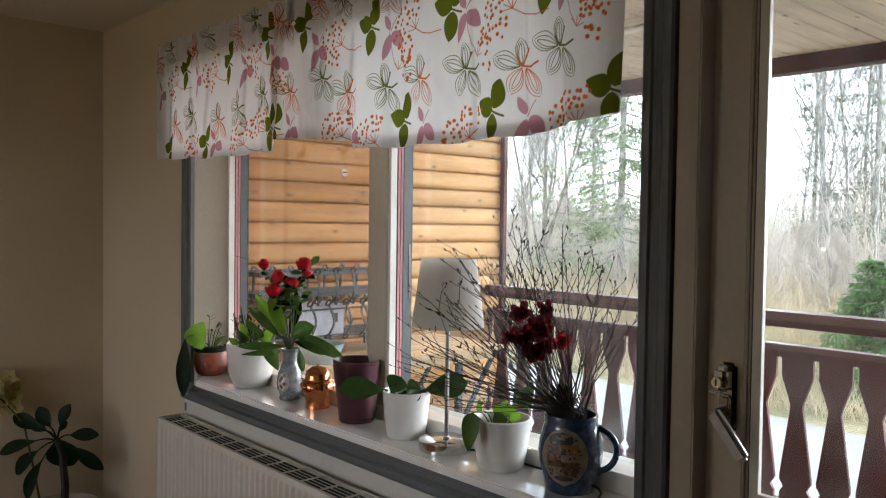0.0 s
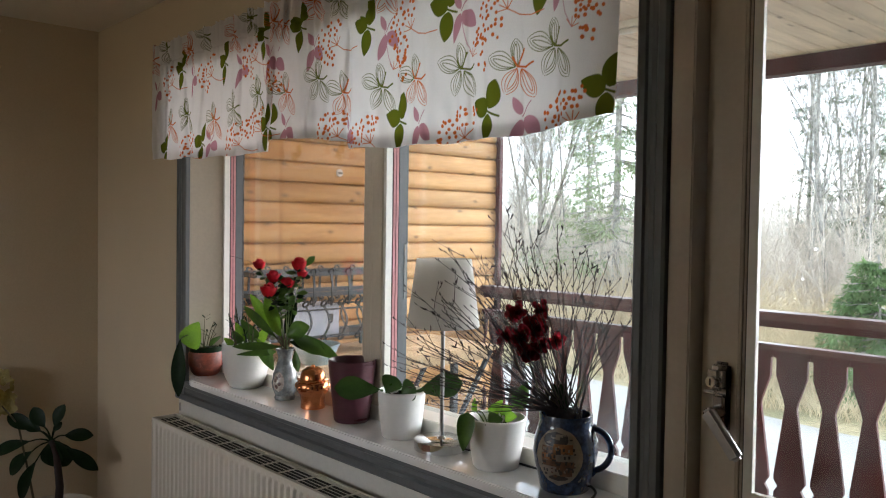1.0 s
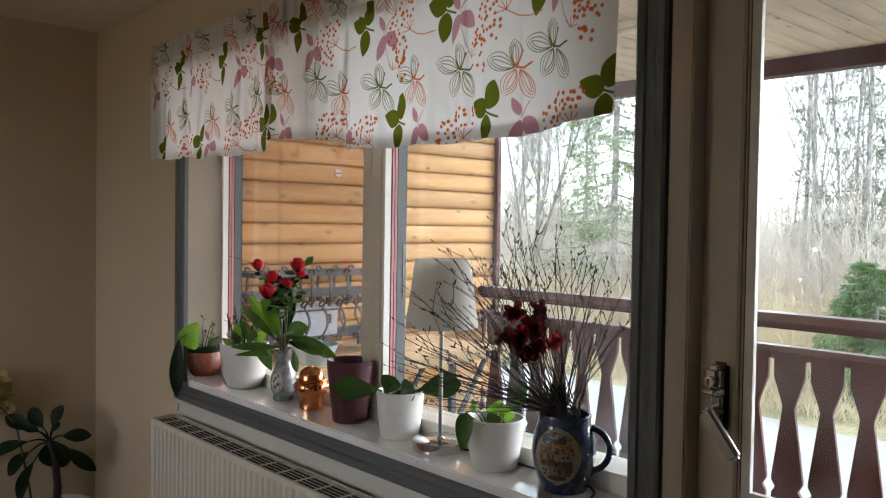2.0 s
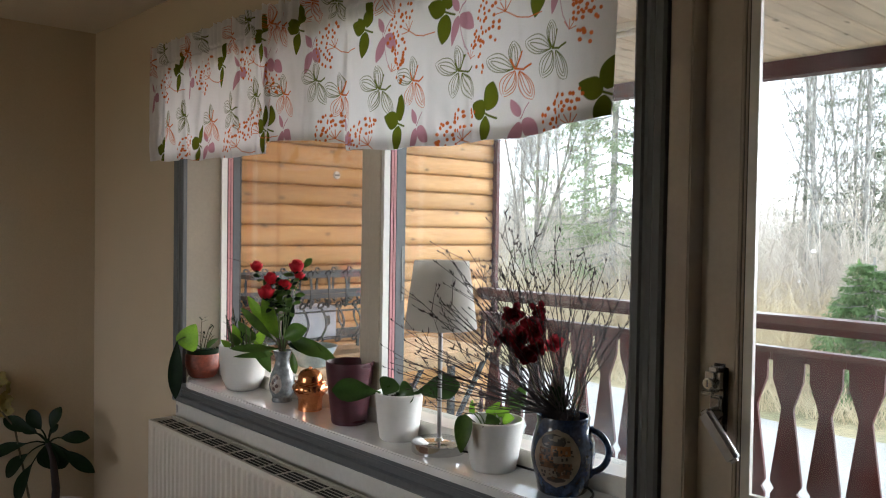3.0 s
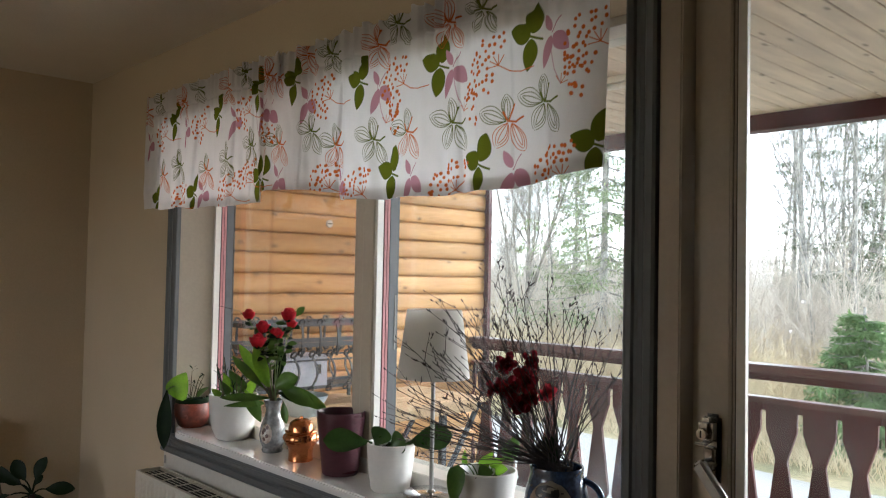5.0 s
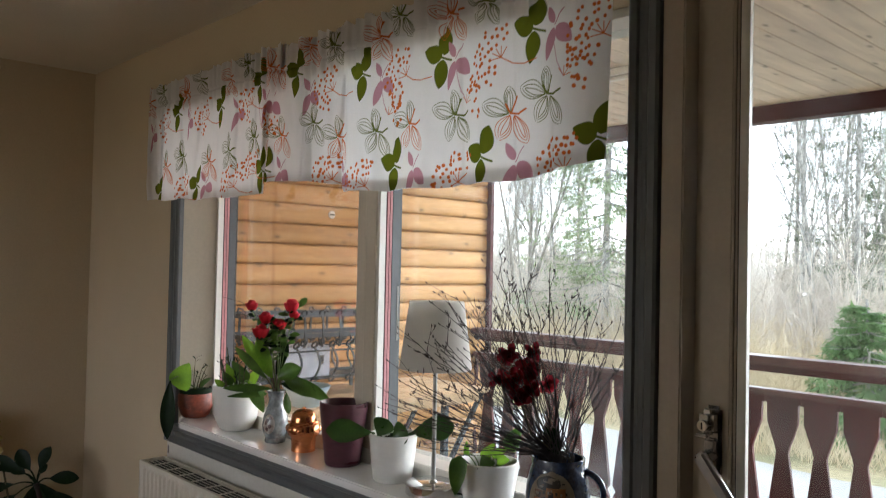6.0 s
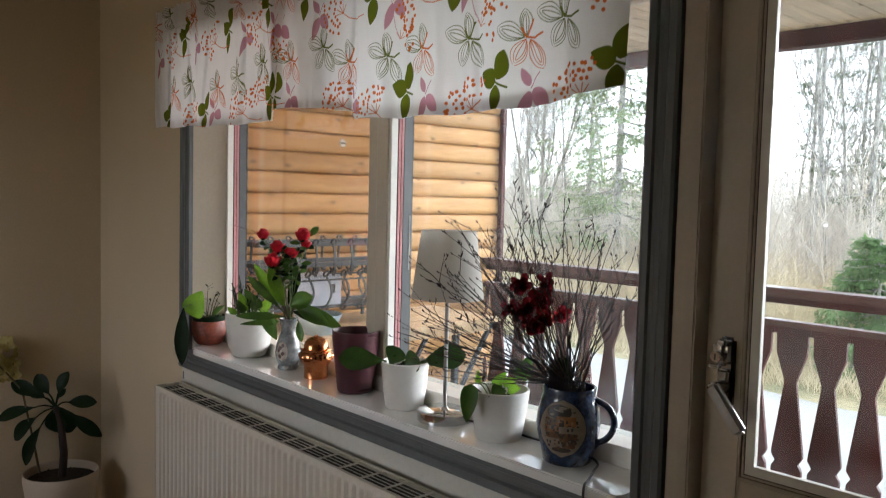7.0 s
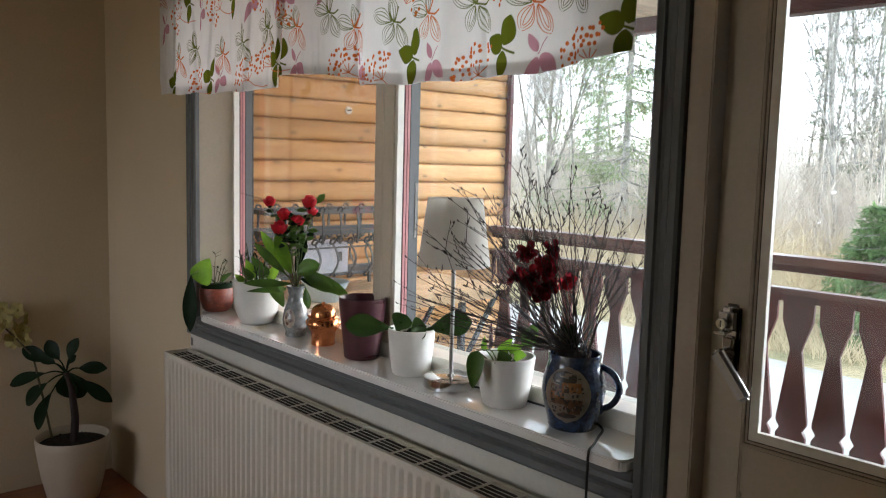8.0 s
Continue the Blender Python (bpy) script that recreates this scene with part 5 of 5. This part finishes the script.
def sprig(s, buds, p, d, ln, rad, depth):
    """A nearly straight twig with a small kink, a bud or a side shoot at each node."""
    n = max(3, int(ln / 0.026))
    pts, rr_ = [p], [rad]
    q, v, side_ = p.copy(), d.copy(), 1
    drift = Vector((r.uniform(-1, 1), r.uniform(-1, 1), r.uniform(-0.4, 1))) * 0.05
    for i in range(n):
        kink = Vector((r.uniform(-1, 1), r.uniform(-1, 1), r.uniform(-1, 1))) * 0.11
        v = (v + drift + kink).normalized() * 0.75 + d * 0.25
        v.normalize()
        q = q + v * (ln / n)
        if q.y + PY > 0.168:
            q.y = 0.168 - PY
            v.y = -abs(v.y) * 0.3
        pts.append(q.copy())
        rr_.append(rad * (1 - 0.55 * (i + 1) / n))
        side_ = -side_
        if depth > 0 and 0.22 < i / n < 0.95 and r.random() < 0.28:
            out = (v + (RIGHT * side_ * r.uniform(0.35, 0.8) + UP * r.uniform(-0.15, 0.45) + AWAY * r.uniform(-0.4, 0.4))).normalized()
            sprig(s, buds, q.copy(), out, ln * r.uniform(0.14, 0.42) * (1.05 - 0.5 * i / n), rad * 0.62, depth - 1)
        elif i > n * 0.3 and r.random() < 0.7:
            buds.append((q.copy(), (v + RIGHT * side_ * 0.5).normalized(), 1.0))
    buds.append((q.copy(), v.copy(), 1.0))
    if r.random() < 0.10:
        buds.append((q.copy(), (v + RIGHT * r.choice((-1, 1))).normalized(), 2.6))
    s.tube(pts, rr_, 5)


for i in range(72):
    if i >= 66:
        fan = radians(r.uniform(166, 182))
        ln = r.uniform(0.24, 0.36)
    elif i < 30:
        fan = radians(r.uniform(114, 160))
        ln = r.uniform(0.28, 0.45)
    elif i < 38:
        fan = radians(r.uniform(154, 170))
        ln = r.uniform(0.26, 0.42)
    elif i < 54:
        fan = radians(r.uniform(80, 118))
        ln = r.uniform(0.28, 0.44)
    else:
        fan = radians(r.uniform(58, 86))
        ln = r.uniform(0.20, 0.36)
    away = r.uniform(-0.35, 0.15) if fan > 1.6 else r.uniform(-0.45, 0.0)
    d = (RIGHT * math.cos(fan) + UP * math.sin(fan) + AWAY * away).normalized()
    foot = Vector((-d.x * 0.02, r.uniform(-0.025, 0.025), 0.0))
    na, nr = r.uniform(0, 6.28), 0.044 * math.sqrt(r.random())
    neck = Vector((nr * math.cos(na), nr * math.sin(na), 0.135))
    s, buds = Shape(), []
    s.tube([foot, neck], [0.0016, 0.0015], 5)
    sprig(s, buds, neck, d, ln, 0.00145, 2)
    for q, v, big in buds:
        s.tube([q, q + v * 0.0025 * big, q + v * 0.006 * big + Vector((r.uniform(-0.002, 0.002), 0, 0.002))], [0.0008, 0.0013 + 0.0005 * (big > 1), 0.0005], 5)
    part("twig", s, M_TWIG, twigs, smooth=True)
for i in range(4):
    a = i * 1.6
    leaf(twigs, M_LEAF_DARK, (0.01 * i - 0.02, -0.01, 0.13), (0.4 * math.cos(a) - 0.1, 0.3 * math.sin(a), 1.0), 0.075, 0.025, up=(0.2, -1, 0.1), bend=0.2)

wine = thing("silk_flower", "dark wine-red silk blossoms on a stem in the jug", "flowers", (JX, PY, SILL + 0.03))
M_WINE_PALE = material("pale_red_petal", (0.45, 0.03, 0.05), 0.45, vary=0.2, scale=40, thin=0.5, second=(0.30, 0.02, 0.03))
for u, z, w, fr_, mt in ((-0.075, 0.296, -0.03, 0.034, M_WINE), (-0.085, 0.345, -0.02, 0.030, M_WINE), (-0.045, 0.318, -0.05, 0.034, M_WINE), (-0.062, 0.262, -0.04, 0.034, M_WINE), (-0.032, 0.350, -0.02, 0.028, M_WINE),
                         (-0.105, 0.292, 0.0, 0.026, M_WINE), (-0.035, 0.275, -0.03, 0.028, M_WINE), (0.004, 0.282, 0.0, 0.027, M_WINE_PALE)):
    at = RIGHT * (u - 0.03) + AWAY * w + UP * (z + 0.012)
    fr_ *= 0.8
    stalk(wine, M_STEM, [(0.0, 0.0, 0.0), (0, 0, 0.14), at * 0.7, at], 0.0022, 0.0018)
    bl = part("blossom", Shape().blob(at, fr_ * 0.3, n=6), mt, wine, smooth=True)
    for ring in range(3):
        for k in range(5):
            a = 2 * math.pi * k / 5 + ring * 0.63 + z * 90 + r.uniform(-0.4, 0.4)
            d = RIGHT * math.cos(a) + UP * math.sin(a) - AWAY * (0.2 + 0.5 * ring + r.uniform(-0.3, 0.3))
            part("petal", blade(Shape(), at, d, -AWAY + UP * r.uniform(-0.3, 0.5), fr_ * r.uniform(0.85, 1.35) * (1 - 0.15 * ring), fr_ * r.uniform(0.6, 0.95), r.uniform(0.4, 1.3) - 0.9 * ring, 0.45, 6, 1.35), mt, bl, smooth=True)

# ---- floor plant in the corner ----
FX, FY = -3.572, -0.25
tree_pot = thing("potted_plant", "large cream-white pot with a dark-leaved plant in the corner", "potted plant", (FX, FY, 0))
part("pot", Shape().lathe([(0.001, 0), (0.098, 0), (0.105, 0.01), (0.128, 0.11), (0.147, 0.24), (0.149, 0.277), (0.146, 0.281), (0.141, 0.277), (0.138, 0.23), (0.095, 0.03), (0.001, 0.03)], 52), M_CREAM_POT, tree_pot, smooth=True)
soil(tree_pot, 0.138, 0.25)
vw = Vector((0.69, 0.73, 0))
st = [Vector((0.0, 0.005, 0.24)), Vector((0.008, 0.01, 0.36)), Vector((-0.002, 0.0, 0.49)), Vector((-0.017, -0.015, 0.555))]
stalk(tree_pot, M_TWIG, st, 0.018, 0.012, "trunk", 10)
for a_deg, tilt, l_, w_, st_ in ((72, 1.0, 0.125, 0.058, 0.05), (122, 0.62, 0.13, 0.065, 0.05), (152, 0.22, 0.19, 0.066, 0.07), (192, -0.05, 0.24, 0.06, 0.09), (8, 0.1, 0.15, 0.06, 0.06), (-32, -0.5, 0.21, 0.060, 0.08), (-62, -0.9, 0.16, 0.115, 0.02), (-88, -0.8, 0.15, 0.10, 0.02),
                                 (218, -0.6, 0.20, 0.07, 0.10), (240, -1.3, 0.26, 0.066, 0.12), (150, -0.2, 0.10, 0.05, 0.05), (60, 0.3, 0.06, 0.035, 0.03)):
    a = radians(a_deg)
    d = (vw * math.cos(a) + Vector((0.35, -0.35, 0)) * 0.25 + Vector((0, 0, math.sin(a)))).normalized()
    c0 = Vector((-0.017, -0.015, 0.55))
    e = c0 + d * st_ + Vector((0, 0, 0.02))
    stalk(tree_pot, M_LEAF_DARK, arc(c0, e, 0.01, 4), 0.004, 0.003)
    leaf(tree_pot, M_LEAF_DARK, e, d, l_ * 0.78, w_ * 0.95, up=(0.62, -0.62, 0.5), bend=0.6, cup=0.2)
stalk(tree_pot, M_STEM, [(-0.05, -0.07, 0.27), (-0.075, -0.09, 0.42), (-0.11, -0.12, 0.62), (-0.17, -0.17, 0.70), (-0.2, -0.24, 0.78)], 0.005, 0.003, "flower_stem")
M_YELLOW = material("pale_yellow_petal", (0.50, 0.42, 0.14), 0.6, vary=0.15, scale=40, thin=0.3)
r = random.Random(3)
for i in range(11):
    c0 = Vector((-0.16 - 0.035 * (i % 3) + r.uniform(-0.02, 0.02), -0.14 - 0.04 * (i // 3) * 1.0 + r.uniform(-0.02, 0.02), 0.685 + 0.045 * (i % 4) + r.uniform(-0.01, 0.01)))
    bl = part("orchid_bloom", Shape().blob(c0, 0.007, n=5), M_YELLOW, tree_pot, "pale yellow orchid bloom", smooth=True)
    for k in range(5):
        a = 2 * math.pi * k / 5 + 0.3 * i
        d = Vector((0.69 * math.cos(a) + 0.2, 0.73 * math.cos(a) - 0.2, math.sin(a)))
        part("petal", blade(Shape(), c0, d, Vector((0.7, -0.7, 0.2)), 0.04, 0.036, 0.3, 0.2, 4), M_YELLOW, bl, smooth=True)


# ---- outdoors ----
GZ = -1.25
M_GROUND = material("winter_grass", (0.40, 0.33, 0.18), 0.95, vary=0.25, scale=0.8, grain=0.25, grain_scale=12, second=(0.24, 0.23, 0.11), bump=0.5)
M_ROAD = material("pale_gravel", (0.43, 0.415, 0.385), 0.95, vary=0.12, scale=0.6, grain=0.15, grain_scale=30, bump=0.5)
M_STRAW = material("dry_straw", (0.62, 0.52, 0.34), 0.85, vary=0.3, scale=1.2, second=(0.44, 0.34, 0.21), bump=0)
# scrub, grey bark and tall spruce needles are paled to paint in haze
M_SCRUB = material("hazed_scrub", (0.58, 0.52, 0.45), 0.85, vary=0.3, scale=1.0, second=(0.42, 0.36, 0.30), bump=0)
M_BARK = material("hazed_grey_bark", (0.56, 0.53, 0.48), 0.9, vary=0.3, scale=4, grain=0.25, grain_scale=25, bump=0.6)
M_BARK_PALE = material("pale_bark", (0.48, 0.44, 0.38), 0.9, vary=0.3, scale=3, grain=0.2, grain_scale=25, bump=0.6)
M_NEEDLE = material("hazed_spruce_needles", (0.24, 0.25, 0.18), 0.7, vary=0.3, scale=2.0, second=(0.10, 0.13, 0.08), thin=0.2, bump=0)
M_NEEDLE_PALE = material("hazed_grey_green_needles", (0.30, 0.36, 0.19), 0.7, vary=0.3, scale=2.0, second=(0.20, 0.26, 0.14), thin=0.4, bump=0)
M_NEEDLE_LIGHT = material("young_spruce_needles", (0.20, 0.29, 0.12), 0.7, vary=0.3, scale=3.0, second=(0.12, 0.22, 0.07), thin=0.4, bump=0)


def ground_z(x, y):
    far = max(0.0, y - 12.5)
    return GZ + 0.12 * noise.noise(Vector((x * 0.25, y * 0.25, 0))) * min(1, max(0, (y - 11) / 3)) + far * 0.012


gx = [-400, -200, -110, -70] + [-50 + i * 1.0 for i in range(71)] + [40, 100, 300]
gy = [-400, -150, -50, -15, -6, 0, 2, 4] + [5 + i * 0.7 for i in range(40)] + [36, 42, 50, 65, 90, 140, 240, 500]
gs = Shape()
gs.add([(x, y, ground_z(x, y)) for y in gy for x in gx], [(j * len(gx) + i, j * len(gx) + i + 1, (j + 1) * len(gx) + i + 1, (j + 1) * len(gx) + i) for j in range(len(gy) - 1) for i in range(len(gx) - 1)])
setting("ground", gs, M_GROUND, "dry yellowish winter grass", "ground", smooth=True)
rs = Shape()
ny, nxr = 6, 60
for i in range(nxr + 1):
    x = -45 + i * 1.2
    for j in range(ny + 1):
        y0_, y1_ = 4.6, 10.7 + 0.25 * math.sin(x * 0.5) + 0.15 * math.sin(x * 1.7)
        t = j / ny
        rs.v.append((x, y0_ + (y1_ - y0_) * t, GZ + 0.02 + 0.05 * math.sin(math.pi * t) - (0.05 if j in (0, ny) else 0)))
for i in range(nxr):
    for j in range(ny):
        a = i * (ny + 1) + j
        rs.f.append((a, a + ny + 1, a + ny + 2, a + 1))
setting("road", rs, M_ROAD, "pale gravel road behind the railing", "road", smooth=True)


def stems(count, box_, hmin, hmax, rad, lean, seed, fork=0):
    rr = random.Random(seed)
    s = Shape()
    for _ in range(count):
        y = rr.uniform(box_[0], box_[1])
        x = -(y + 1.33) * rr.uniform(0.26, 1.02)
        z = ground_z(x, y) - 0.05
        h = rr.uniform(hmin, hmax) * (0.6 + 0.8 * noise.noise(Vector((x * 0.35, y * 0.35, seed))) + 0.2)
        h = max(h, hmin * 0.5)
        p = Vector((x, y, z))
        d = Vector((rr.uniform(-lean, lean), rr.uniform(-lean, lean), 1)).normalized()
        bend = Vector((rr.uniform(-lean, lean), rr.uniform(-lean, lean), -0.2 * lean))
        pts = [p, p + d * h * 0.5 + bend * h * 0.06, p + d * h + bend * h * 0.3]
        s.tube(pts, [rad, rad * 0.75, rad * 0.3], 3)
        for _f in range(fork):
            t = rr.uniform(0.15, 0.9)
            q = p.lerp(pts[2], t)
            side = Vector((rr.uniform(-1, 1), rr.uniform(-1, 1), rr.uniform(-0.3, 0.7)))
            m_ = q + (d + side * 0.8).normalized() * h * rr.uniform(0.15, 0.3)
            e = m_ + (side + Vector((0, 0, rr.uniform(-0.6, 0.5)))).normalized() * h * rr.uniform(0.12, 0.28)
            s.tube([q, m_, e], [rad * 0.65, rad * 0.45, rad * 0.25], 3)
    return s


def stuff(name, s, mat, label, category):
    return tagged(part(name, s, mat), label, category, "", "stuff")


stuff("dry_grass", stems(5200, (10.6, 15.0), 0.35, 0.95, 0.007, 0.8, 31), M_STRAW, "tangle of dry yellow grass beside the road", "grass")
stuff("straw_thicket", stems(2300, (13.0, 20.0), 0.9, 2.3, 0.009, 0.85, 32, 8), M_STRAW, "thicket of pale dry reeds and canes", "scrub")
stuff("bare_thicket", stems(1400, (17.0, 30.0), 1.8, 3.8, 0.012, 0.6, 33, 10), M_SCRUB, "bare grey-brown bushes at the wood's edge", "scrub")


def bare_tree(name, x, y, h, rad, seed, mat, lean=0.06, fork=False, label="tall bare deciduous tree with a grey trunk"):
    rr = random.Random(seed)
    th = thing(name, label, "tree", (x, y, ground_z(x, y) - 0.1), group="bare trees")
    trunk, crown = Shape(), Shape()

    def grow(p, d, ln, r0, depth, s):
        n = (16, 7, 5, 3)[min(depth, 3)]
        pts, rads = [p], [r0]
        q, v = p.copy(), d.copy()
        for i in range(n):
            v = (v + Vector((rr.uniform(-1, 1), rr.uniform(-1, 1), rr.uniform(-0.2, 0.6))) * (0.05 if depth == 0 else 0.2)).normalized()
            q = q + v * ln / n
            pts.append(q.copy())
            rads.append(r0 * (1 - 0.7 * (i + 1) / n))
            if depth < 3 and (i > 1 or depth > 0):
                for _ in range(2):
                    if rr.random() < (0.6 if depth == 0 else 0.8):
                        side = Vector((rr.uniform(-1, 1), rr.uniform(-1, 1), rr.uniform(0.0, 0.9)))
                        grow(q.copy(), (v * 0.6 + side * 0.8).normalized(), ln * rr.uniform(0.2, 0.36) if depth == 0 else ln * rr.uniform(0.3, 0.5), max(rads[-1] * 0.42, 0.005), depth + 1, crown)
        s.tube(pts, rads, 7 if depth == 0 else (4 if depth < 2 else 3))

    grow(Vector((0, 0, 0)), Vector((rr.uniform(-lean, lean), rr.uniform(-lean, lean), 1)).normalized(), h, rad, 0, trunk)
    if fork:
        grow(Vector((0, 0, h * 0.12)), Vector((0.35, 0.1, 1)).normalized(), h * 0.8, rad * 0.6, 0, trunk)
        grow(Vector((0, 0, h * 0.16)), Vector((0.62, -0.1, 1)).normalized(), h * 0.7, rad * 0.5, 0, trunk)
        grow(Vector((0, 0, h * 0.10)), Vector((-0.25, 0.1, 1)).normalized(), h * 0.7, rad * 0.5, 0, trunk)
    part("trunk", trunk, mat, th, smooth=True)
    part("crown", crown, mat, th)
    return th


def spruce(name, x, y, h, spread, seed, mat, trunk_r=0.16, gaps=0.3, first=0.08, density=34, label="tall spruce with drooping branches"):
    rr = random.Random(seed)
    th = thing(name, label, "tree", (x, y, ground_z(x, y) - 0.1))
    part("trunk", Shape().tube([(0, 0, 0), (0.05, 0, h * 0.5), (0, 0, h)], [trunk_r, trunk_r * 0.7, 0.02], 8), M_BARK, th, smooth=True)
    limbs, green = Shape(), Shape()
    z = h * first
    while z < h * 0.985:
        k = 1 - z / h
        for _ in range(5):
            if rr.random() < gaps:
                continue
            a = rr.uniform(0, 6.28)
            ln = spread * (0.25 + 0.85 * k) * rr.uniform(0.6, 1.1)
            out = Vector((math.cos(a), math.sin(a), 0))
            pts = [Vector((0, 0, z)) + out * ln * t + Vector((0, 0, -0.32 * ln * t + 0.22 * ln * t * t)) for t in (0, 0.35, 0.7, 1.0)]
            limbs.tube(pts, [0.03 * k + 0.008, 0.02 * k + 0.006, 0.01, 0.004], 3)
            for _q in range(int(density * (0.4 + k * 0.6))):
                t = rr.uniform(0.15, 1.0)
                i = min(2, int(t * 3))
                c = pts[i].lerp(pts[i + 1], t * 3 - i)
                sd = out.cross(Vector((0, 0, 1))) * rr.uniform(-1, 1)
                c = c + sd * ln * 0.22 * (1.15 - t) + Vector((0, 0, rr.uniform(-0.3, 0.06) * ln * 0.4))
                d = (out * rr.uniform(0.0, 0.9) + sd + Vector((0, 0, rr.uniform(-0.9, 0.2)))).normalized()
                w = d.cross(Vector((rr.uniform(-0.5, 0.5), rr.uniform(-0.5, 0.5), 1))).normalized()
                l_ = rr.uniform(0.09, 0.22) * (0.5 + 0.5 * spread / 2)
                m_ = c + d * l_ * 0.5
                green.add([c, m_ + w * l_ * 0.11, c + d * l_, m_ - w * l_ * 0.11], [(0, 1, 2, 3)])
        z += h * 0.018 + 0.06
    part("branches", limbs, M_BARK, th)
    part("crown", green, mat, th)
    return th


def at_slope(k, y):
    return k * (y + 1.33), y


# trees beyond the road, from the log wall to the door
for k, y, h, rad, sd, mt in ((-0.893, 21, 11.0, 0.06, 1, M_BARK_PALE), (-0.868, 18.5, 12.0, 0.08, 2, M_BARK_PALE), (-0.84, 26, 10.0, 0.05, 3, M_BARK), (-0.80, 24, 10.5, 0.055, 4, M_BARK), (-0.92, 30, 12.0, 0.07, 5, M_BARK), (-0.85, 33, 11.0, 0.06, 14, M_BARK_PALE), (-0.77, 34, 11.0, 0.07, 15, M_BARK),
                             (-0.426, 22, 15.0, 0.085, 6, M_BARK), (-0.400, 20, 14.5, 0.075, 7, M_BARK), (-0.381, 23, 13.5, 0.055, 8, M_BARK), (-0.352, 21, 14.0, 0.065, 9, M_BARK), (-0.37, 29, 13.0, 0.08, 10, M_BARK), (-0.33, 26, 13.0, 0.09, 12, M_BARK), (-0.41, 34, 10.0, 0.06, 13, M_BARK), (-0.905, 38, 12.0, 0.06, 16, M_BARK_PALE), (-0.82, 36, 12.0, 0.05, 17, M_BARK), (-0.73, 30, 11.0, 0.06, 18, M_BARK_PALE),
                             (-0.445, 30, 11.0, 0.06, 19, M_BARK_PALE), (-0.39, 38, 13.0, 0.06, 20, M_BARK_PALE), (-0.36, 40, 14.0, 0.07, 21, M_BARK_PALE), (-0.34, 34, 14.0, 0.06, 22, M_BARK), (-0.315, 30, 13.0, 0.06, 23, M_BARK)):
    bare_tree("bare_tree", *at_slope(k, y), h, rad, sd, mt, fork=sd in (2, 10))
spruce("spruce", *at_slope(-0.712, 18.0), 15.0, 2.7, 41, M_NEEDLE_PALE, 0.13, 0.22, 0.14, 190)
spruce("spruce", *at_slope(-0.765, 27.0), 9.0, 1.9, 42, M_NEEDLE_PALE, 0.10, 0.3, 0.05, 110)
spruce("spruce", *at_slope(-0.357, 23.5), 13.0, 2.2, 43, M_NEEDLE, 0.10, 0.35, 0.16, 110)
spruce("spruce", *at_slope(-0.428, 26.0), 11.0, 1.5, 44, M_NEEDLE, 0.08, 0.5, 0.2, 90)
spruce("spruce", *at_slope(-0.31, 27.0), 14.0, 2.4, 45, M_NEEDLE, 0.12, 0.35, 0.1, 100)
bush = spruce("young_spruce", *at_slope(-0.345, 12.6), 2.45, 1.25, 46, M_NEEDLE_LIGHT, 0.04, 0.0, 0.02, 260, label="young bushy green spruce beside the road")

# far wood behind the trees
rr = random.Random(77)
far = Shape()
for _ in range(900):
    y = rr.uniform(34, 75)
    x = -(y + 1.33) * rr.uniform(0.22, 1.1)
    h = rr.uniform(3.0, 6.5) * (1 + 0.4 * noise.noise(Vector((x * 0.05, 0, 3))))
    z = ground_z(x, y)
    far.tube([(x, y, z), (x + rr.uniform(-0.3, 0.3), y, z + h)], [0.07, 0.015], 3)
    for _k in range(14):
        t = rr.uniform(0.15, 0.97)
        a = rr.uniform(0, 6.28)
        l_ = (1 - t) * 1.8 + 0.35
        far.tube([(x, y, z + h * t), (x + l_ * math.cos(a), y + l_ * math.sin(a), z + h * t + l_ * rr.uniform(-0.2, 0.8))], [0.03, 0.008], 3)
stuff("far_wood", far, M_SCRUB, "hazy grey wood in the distance", "wood")

# ---- floor planks last ----
pw = 0.14
plank2 = Shape().box(XL + 0.002, -1.7, -pw / 2 + 0.0007, pw / 2 - 0.0007, -0.012, 0.0).mesh("floor_plank", M_FLOOR, False, 0.0015, 1)
for i in range(14):
    part("floor_plank", plank2, M_FLOOR, floor, at=pose(0, -0.0725 - i * pw, 0))
part("floor_plank", Shape().box(-1.698, XR, YB, 0, -0.012, 0.0), M_FLOOR, floor)
part("floor_plank", Shape().box(XL + 0.002, -1.7, YB, -0.0725 - 13.5 * pw - 0.002, -0.012, 0.0), M_FLOOR, floor)
